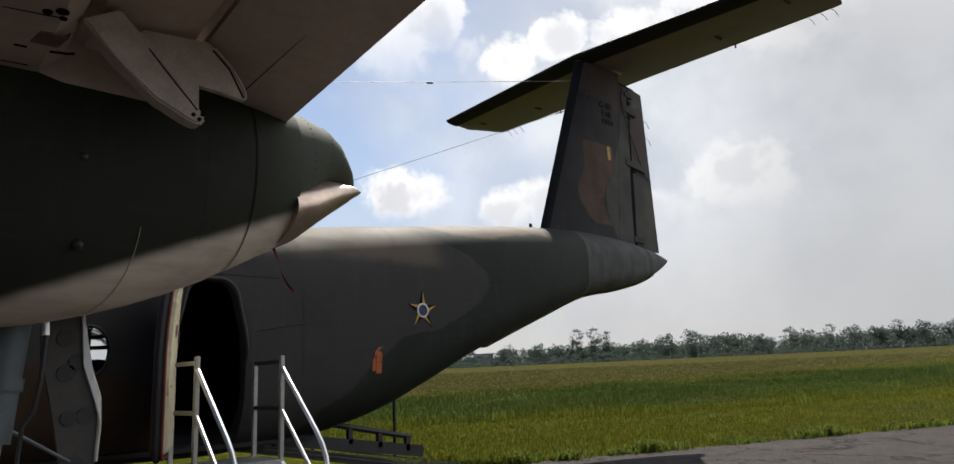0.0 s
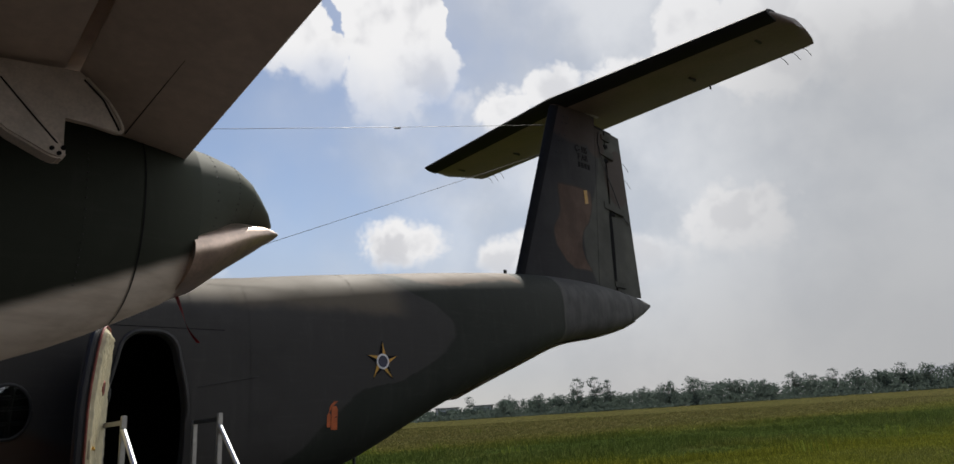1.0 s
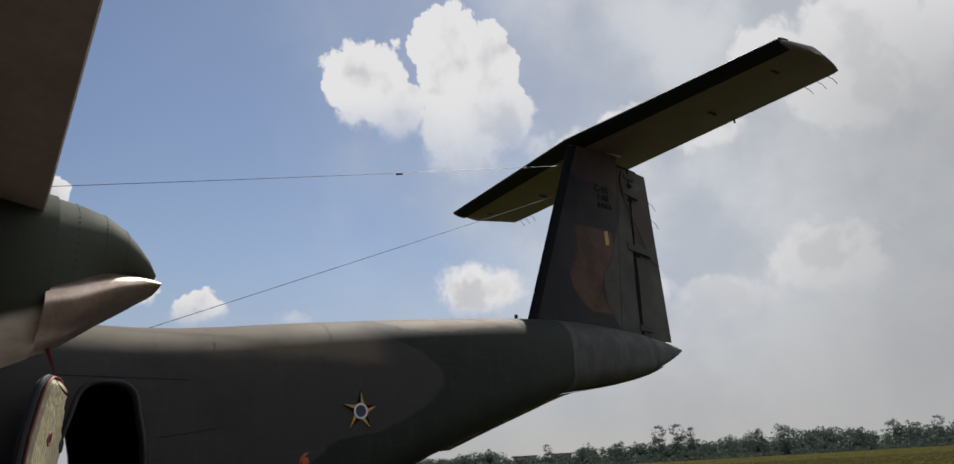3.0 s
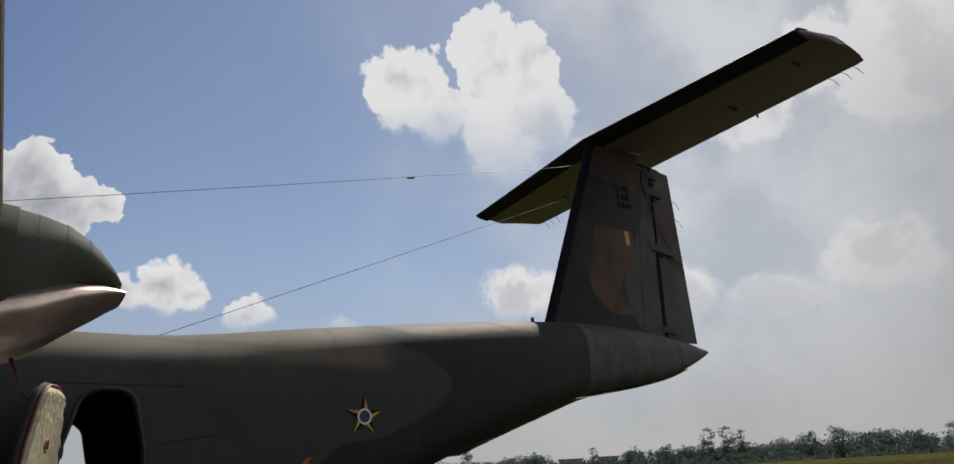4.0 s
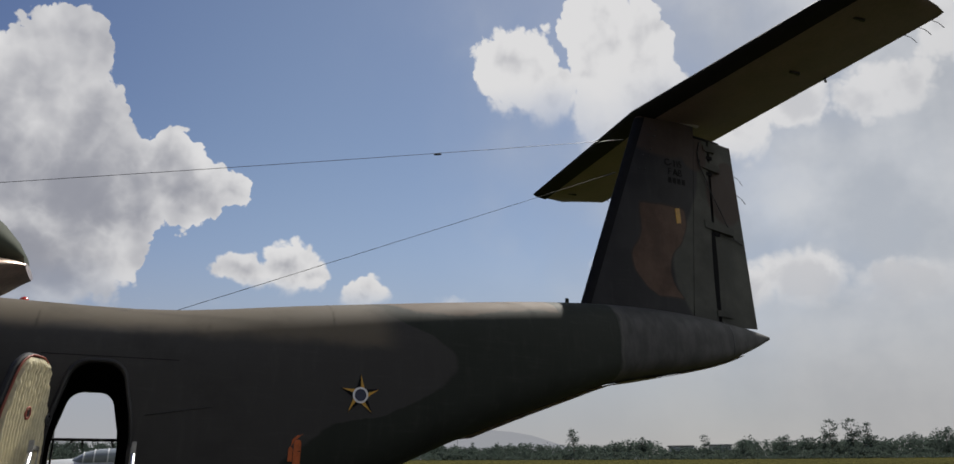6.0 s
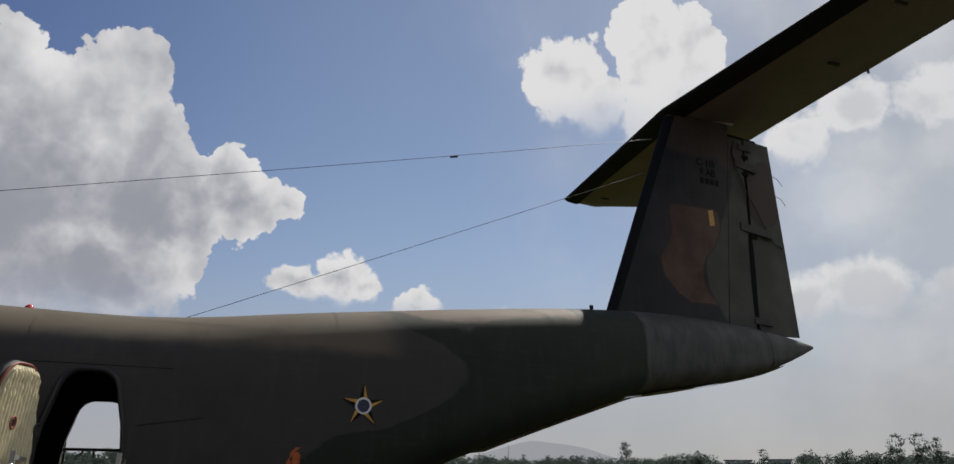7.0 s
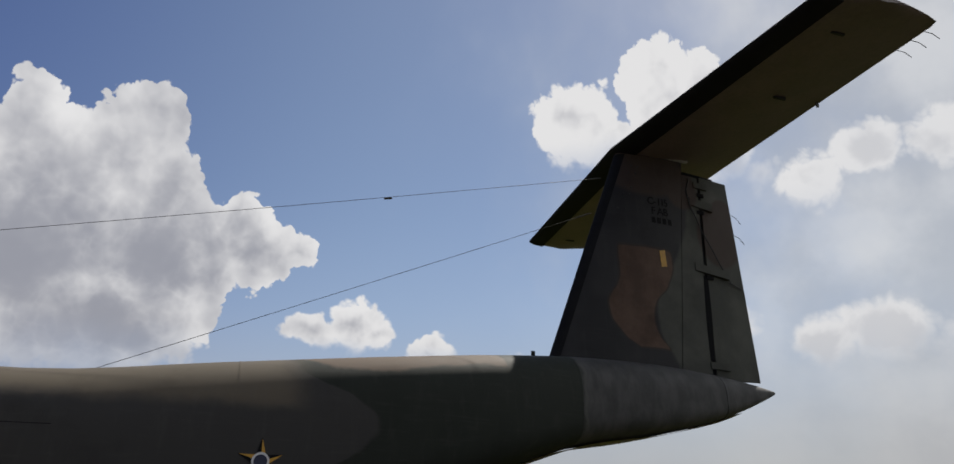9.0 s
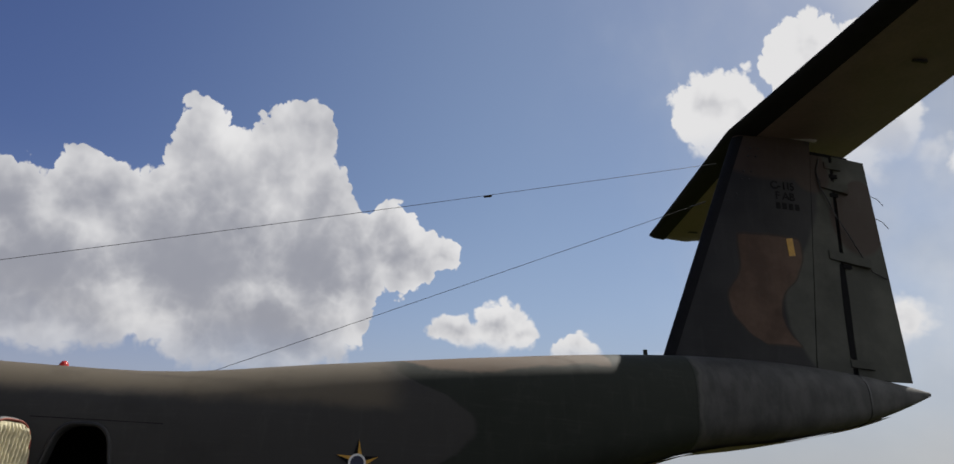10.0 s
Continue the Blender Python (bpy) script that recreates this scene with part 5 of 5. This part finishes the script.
# ---- a small aircraft beyond the far doorway ----
def build_light_aircraft():
    ac = thing("light_aircraft", "small white parked aircraft with a framed cockpit canopy", "aircraft", at=(-7.35, 12, 0))
    M_PALE = plain("white_aircraft_paint", (0.55, 0.57, 0.58), 0.35, wear=0.08, scale=3)
    M_CANOPY = plain("dark_canopy_glass", (0.20, 0.225, 0.24), 0.12, wear=0.1)
    rows = [(-4.2, 1.35, 0.95, 0.1), (-3.6, 1.52, 0.82, 0.35), (-2.2, 1.71, 0.75, 0.5), (-1.2, 1.86, 0.7, 0.6), (-0.6, 1.905, 0.7, 0.62), (1.5, 1.95, 0.7, 0.62), (3.5, 1.9, 0.82, 0.5), (6.5, 1.7, 1.15, 0.25), (8.0, 1.62, 1.3, 0.1)]
    part("fuselage", loft([ring_yz(x, 0, a, b, h, 2.2, 24) for x, a, b, h in rows]), M_PALE, ac)
    rows = [(-0.72, 1.88, 1.7, 0.3), (-0.45, 2.06, 1.7, 0.46), (-0.1, 2.15, 1.75, 0.52), (1.4, 2.2, 1.8, 0.54), (2.6, 2.05, 1.8, 0.4), (3.3, 1.9, 1.75, 0.2)]
    can = part("canopy", loft([ring_yz(x, 0, a, b, h, 2.2, 24) for x, a, b, h in rows]), M_CANOPY, ac, "dark glass canopy")
    for x, a, b, h in ((-0.47, 2.06, 1.7, 0.48), (-0.22, 2.13, 1.7, 0.52), (0.1, 2.16, 1.7, 0.54), (0.6, 2.19, 1.7, 0.56), (1.2, 2.2, 1.7, 0.56)):
        part("canopy_frame", loft([ring_yz(x, 0, a + 0.01, b, h + 0.01, 2.2, 24), ring_yz(x + 0.03, 0, a + 0.012, b, h + 0.01, 2.2, 24)]), M_PALE, can)
    part("wing", loft([foil(0.3, 2.0, 0.2, axis="z", level=y, z0=0.85 + 0.06 * abs(y), z1=0.85 + 0.06 * abs(y)) for y in (-5, -0.5, 0.5, 5)]), M_PALE, ac)
    part("fin", loft([[(x, y, z) for x, y in ((6.6 + d, -0.05), (8.1 + d * 0.5, -0.02), (8.1 + d * 0.5, 0.02), (6.6 + d, 0.05))] for z, d in ((1.6, 0), (3.0, 0.8))]), M_PALE, ac)
    for x, y in ((-2.6, 0), (1.2, -1.2), (1.2, 1.2)):
        part("wheel", tube([(x, y - 0.08, 0.25), (x, y + 0.08, 0.25)], 0.25, 20), M_TYRE, ac)
        part("leg", tube([(x, y, 0.3), (x, y * 0.8, 0.95)], 0.04, 8), M_PALE, ac)


build_light_aircraft()


# ---- trees, buildings and hills ----
def far_at(az_deg, d):
    a = radians(az_deg)
    x, y = -8 + d * math.sin(a), -10 + d * math.cos(a)
    return x, y, rise(x, y)


def leaf_mesh(verts, faces, centre, spread, count, size, rng):
    for _ in range(count):
        while True:
            v = Vector((rng.uniform(-1, 1), rng.uniform(-1, 1), rng.uniform(-1, 1)))
            if 0.15 < v.length < 1:
                break
        p = Vector(centre) + Vector((v.x * spread[0], v.y * spread[1], v.z * spread[2]))
        a, b = Vector((rng.gauss(0, 1), rng.gauss(0, 1), rng.gauss(0, 1))).normalized(), Vector((rng.gauss(0, 1), rng.gauss(0, 1), rng.gauss(0, 1))).normalized()
        s = size * rng.uniform(0.6, 1.4)
        k = len(verts)
        verts += [tuple(p - a * s), tuple(p + b * s * 0.7), tuple(p + a * s), tuple(p - b * s * 0.7)]
        faces.append((k, k + 1, k + 2, k + 3))


def crown(rng, height, wide, bottom, clumps, per, size):
    verts, faces = [], []
    for _ in range(clumps):
        h = rng.uniform(bottom, 1.0)
        r = wide * math.sin(math.pi * min(1, max(0.08, (h - bottom) / (1.06 - bottom)))) ** 0.6
        a, q = rng.uniform(0, 6.28), rng.uniform(0.2, 1.0) * r
        c = (q * math.cos(a), q * math.sin(a), h * height)
        s = rng.uniform(0.16, 0.30) * wide + 0.25
        leaf_mesh(verts, faces, c, (s * 1.2, s * 1.2, s * 0.8), per, size, rng)
    return verts, faces


def build_tree(name, seed, height, wide, bottom, mat, clumps=22, per=26, label="", at=(0, 0, 0)):
    rng = random.Random(seed)
    tr = thing(name, label, "tree", "trees along the field", at=at)
    lean = rng.uniform(-0.03, 0.03)
    bm = tube([(lean * h * height, 0.02 * math.sin(5 * h), h * height) for h in np.linspace(-0.03, 0.9, 7)], 0.02 * height, 8, 0.005 * height)
    for k in range(5):
        a, h = rng.uniform(0, 6.28), rng.uniform(max(0.25, bottom - 0.1), 0.7)
        s = Vector((lean * h * height, 0, h * height))
        e = s + Vector((math.cos(a) * wide * 0.7, math.sin(a) * wide * 0.7, height * 0.16))
        add_to(bm, tube([s, s.lerp(e, 0.5) + Vector((0, 0, -0.1)), e], 0.009 * height, 6, 0.003 * height))
    part("trunk", bm, M_BARK, tr)
    v, f = crown(rng, height, wide, bottom, clumps, per, 0.22)
    me = bpy.data.meshes.new("crown")
    me.from_pydata(v, [], f)
    me.materials.append(mat)
    ob = new("crown", me)
    ob.parent = tr
    return tr


def plant_trees():
    rng = random.Random(12)
    protos = [
        build_tree("tree", 1, 10.0, 2.4, 0.3, M_LEAF2, 30, 30, "tall slender grey-green tree above the hedge line", far_at(50.3, 236)),
        build_tree("tree", 2, 7.0, 3.4, 0.2, M_LEAF, 36, 30, "broad dark green tree at the field's edge", far_at(57.0, 232)),
        build_tree("tree", 3, 8.0, 2.4, 0.4, M_LEAF2, 20, 28, "thin open-crowned tree at the field's edge", far_at(65.8, 236)),
        build_tree("tree", 4, 8.5, 2.4, 0.5, M_LEAF, 20, 30, "round-headed tree on a tall bare trunk", far_at(32.6, 228)),
    ]
    spots = [(0, 51.6, 238, 1.02), (0, 52.6, 237, 0.9), (1, 58.8, 233, 1.12), (1, 47.3, 232, 0.85), (2, 61.5, 238, 0.8), (2, 66.8, 240, 0.9), (1, 69.8, 234, 0.95), (0, 72.5, 238, 0.75), (1, 74.0, 233, 0.95), (2, 75.5, 236, 0.9), (1, 77.5, 232, 0.9), (0, 80.5, 238, 0.8),
             (0, 37.6, 236, 0.62), (2, 35.6, 235, 0.7), (1, 44.5, 233, 0.7), (2, 30.0, 238, 0.55), (1, 28.0, 236, 0.55), (0, 25.0, 240, 0.5), (1, 63.6, 234, 0.8), (2, 55.0, 238, 0.85), (2, 48.8, 238, 0.8), (0, 42.0, 240, 0.66), (2, -4.0, 236, 0.6), (1, -2.5, 234, 0.65), (1, -7, 236, 0.6), (0, 68.3, 240, 0.75), (1, 71.2, 236, 0.85)]
    for k, a, d, s in spots:
        m = Matrix.Translation(far_at(a, d)) @ Matrix.Rotation(rng.uniform(0, 6.28), 4, "Z")
        t = copy_thing(protos[k], m)
        t.scale = (s, s, s)
    # The wood behind and the scrub in front, too far off to count.
    verts, faces = [], []
    for k in range(2600):
        a = rng.uniform(-30, 100)
        d = rng.uniform(226, 262)
        x, y, z = far_at(a, d)
        front = d < 233
        h = rng.uniform(3.8, 6.2) * (1.0 + 0.3 * noise.noise((a * 0.22, 0, 5))) * (0.5 if front else 1.0) * (0.8 if a < 36 else 1.0) * (0.6 if 38.5 < a < 44.5 else 1.0)
        wd = rng.uniform(1.4, 2.8)
        for _ in range(6):
            c = (x + rng.uniform(-wd, wd) * 0.6, y + rng.uniform(-wd, wd) * 0.6, z + h * rng.uniform(0.08, 0.9))
            leaf_mesh(verts, faces, c, (wd * 0.7, wd * 0.7, h * 0.2), 16, 0.30, rng)
    for k in range(2200):
        x, y, z = far_at(rng.uniform(-30, 100), rng.uniform(221, 232))
        h = rng.uniform(0.5, 1.7)
        leaf_mesh(verts, faces, (x, y, z + h * 0.45), (1.5, 1.5, h * 0.5), 14, 0.26, rng)
    me = bpy.data.meshes.new("far_woods")
    me.from_pydata(verts, [], faces)
    me.materials.append(M_LEAF)
    tagged(new("far_woods", me), "dense dark green wood and scrub beyond the field", "woods", kind="stuff")


plant_trees()


def build_house(name, az_deg, d, lift, w0, dep, h, label):
    x, y, z = far_at(az_deg, d)
    ob = thing(name, label, "building", "low white buildings", at=(x, y, z))
    ob.rotation_euler = (0, 0, radians(-az_deg))
    part("wall", box(-w0 / 2, w0 / 2, -dep / 2, dep / 2, 0, lift + h), M_WHITE, ob)
    part("roof", box(-w0 / 2 - 0.4, w0 / 2 + 0.4, -dep / 2 - 0.4, dep / 2 + 0.4, lift + h, lift + h + 0.3), M_ROOF, ob)
    n = int(w0 / 2.2)
    for k in range(n):
        cx = -w0 / 2 + w0 * (k + 0.5) / n
        part("window", box(cx - 0.5, cx + 0.5, -dep / 2 - 0.03, -dep / 2 + 0.05, lift + h - 2.0, lift + h - 0.8), M_PANE, ob)


M_ROOF = plain("grey_roof_sheet", (0.35, 0.33, 0.31), 0.7, wear=0.15)
M_PANE = plain("dark_window_pane", (0.04, 0.045, 0.05), 0.15, wear=0.1)
build_house("house", 40.3, 250, 1.6, 7.5, 5, 2.0, "long low white building among the trees")
build_house("house", 43.0, 250, 1.8, 6.5, 5, 2.0, "small white house among the trees")


def build_hills():
    n = material("glowing_haze_hillside", 1.0, 0, 0.0)
    # Haze in front of the hills, put in as a glow of their surface.
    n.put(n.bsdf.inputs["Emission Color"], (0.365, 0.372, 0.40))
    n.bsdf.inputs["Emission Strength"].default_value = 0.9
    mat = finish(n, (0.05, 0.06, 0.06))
    rings = []
    for k in range(120):
        a = lerp(2, 100, k / 119)
        x, y = 3600 * math.sin(radians(a)), 3600 * math.cos(radians(a))
        bump = 135 * math.exp(-((a - 26) / 6) ** 2) + 85 * math.exp(-((a - 75) / 3.5) ** 2) + 60 + 14 * noise.noise((a * 0.35, 1, 0)) + 6 * noise.noise((a * 1.3, 4, 0))
        rings.append([(x, y, -5), (x * 1.0, y * 1.0, bump), (x * 1.1, y * 1.1, bump * 0.9), (x * 1.1, y * 1.1, -5)])
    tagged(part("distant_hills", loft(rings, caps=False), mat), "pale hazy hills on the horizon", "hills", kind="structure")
    mast = thing("radio_mast", "thin distant lattice mast above the trees", "mast", at=far_at(23.8, 300))
    part("mast_pole", tube([(0, 0, 0), (0, 0, 10.5)], 0.14, 6, 0.06), M_BLACK, mast)


build_hills()


# ---- grass ----
def build_grass(name, label, count, seed, dmin, dmax, amin, amax, high, mat, keep, spread=0.25, blades=4, thin=0.0011):
    rng = np.random.default_rng(seed)
    d = dmin * (dmax / dmin) ** rng.random(count)
    a = np.radians(amin + (amax - amin) * rng.random(count))
    x, y = -8 + d * np.sin(a), -10 + d * np.cos(a)
    verts, faces = [], []
    for px, py, pd in zip(x, y, d):
        if past_edge(px, py) < (-0.12 if high > 0.2 else 0.02) or not keep(px, py, pd):
            continue
        pz = rise(px, py) - 0.04
        for _ in range(blades):
            bx, by = px + rng.normal() * spread * 0.4, py + rng.normal() * spread * 0.4
            t = rng.uniform(0, 6.28)
            hh = high * rng.uniform(0.5, 1.25)
            wd = max(0.006, pd * thin * 0.5)
            lean = hh * rng.uniform(0.1, 0.6)
            k = len(verts)
            tx, ty = math.cos(t) * lean, math.sin(t) * lean
            verts += [(bx - wd, by, pz), (bx + wd, by, pz), (bx + tx * 0.45 + wd * 0.8, by + ty * 0.45, pz + hh * 0.62), (bx + tx * 0.45 - wd * 0.8, by + ty * 0.45, pz + hh * 0.62), (bx + tx, by + ty, pz + hh * 0.95)]
            faces += [(k, k + 1, k + 2, k + 3), (k + 3, k + 2, k + 4)]
    me = bpy.data.meshes.new(name)
    me.from_pydata(verts, [], faces)
    me.materials.append(mat)
    tagged(new(name, me), label, "grass", kind="stuff")


def tall_band(x, y, d):
    s = past_edge(x, y)
    return 10 < s < 34 and noise.noise((x * 0.12, y * 0.2, 7)) > -0.05


build_grass("field_grass", "short yellow-green field grass", 52000, 5, 10, 130, 24, 92, 0.11, M_BLADE, lambda x, y, d: True, 0.5, 4)
build_grass("tall_grass", "taller dark green grass in uneven bands", 14000, 6, 17, 62, 24, 92, 0.30, M_BLADE, tall_band, 0.45, 5)


def build_edge_weeds():
    """Tufts that hang over the apron's edge, thick in some places and missing in others, and a few clumps in the field."""
    rng = random.Random(21)
    verts, faces = [], []

    def tuft(x, y, high, count, spread):
        z = rise(x, y) - 0.04
        for _ in range(count):
            bx, by = x + rng.gauss(0, spread), y + rng.gauss(0, spread)
            a, h = rng.uniform(0, 6.28), high * rng.uniform(0.4, 1.2)
            out, wd = h * rng.uniform(0.25, 0.9), rng.uniform(0.008, 0.018)
            tx, ty, px, py = math.cos(a) * out, math.sin(a) * out, -math.sin(a) * wd, math.cos(a) * wd
            k = len(verts)
            verts.extend([(bx - px, by - py, z), (bx + px, by + py, z), (bx + tx * 0.4 + px, by + ty * 0.4 + py, z + h * 0.75), (bx + tx * 0.4 - px, by + ty * 0.4 - py, z + h * 0.75), (bx + tx, by + ty, z + h * 0.9)])
            faces.extend([(k, k + 1, k + 2, k + 3), (k + 3, k + 2, k + 4)])

    for _ in range(1500):
        u = rng.uniform(-8, 24)
        dense = noise.noise((u * 0.7, 2, 0)) + 0.6 * noise.noise((u * 2.3, 5, 0))
        if rng.random() > 0.35 + 0.9 * dense:
            continue
        c = -0.073 + abs(rng.gauss(0, 0.22)) - 0.10
        tuft(EDGE_N[0] * c + EDGE_N[1] * u, EDGE_N[1] * c - EDGE_N[0] * u, rng.uniform(0.10, 0.22) * (1 + 1.1 * max(0, dense)), 12, 0.06)
    for _ in range(16):
        d, a = 20 * (7 ** rng.random()), radians(rng.uniform(30, 88))
        tuft(-8 + d * math.sin(a), -10 + d * math.cos(a), rng.uniform(0.3, 0.6), 40, 0.22 + d * 0.004)
    me = bpy.data.meshes.new("edge_weeds")
    me.from_pydata(verts, [], faces)
    me.materials.append(M_WEED)
    tagged(new("edge_weeds", me), "dark green weeds along the apron's edge", "weeds", kind="stuff")


build_edge_weeds()
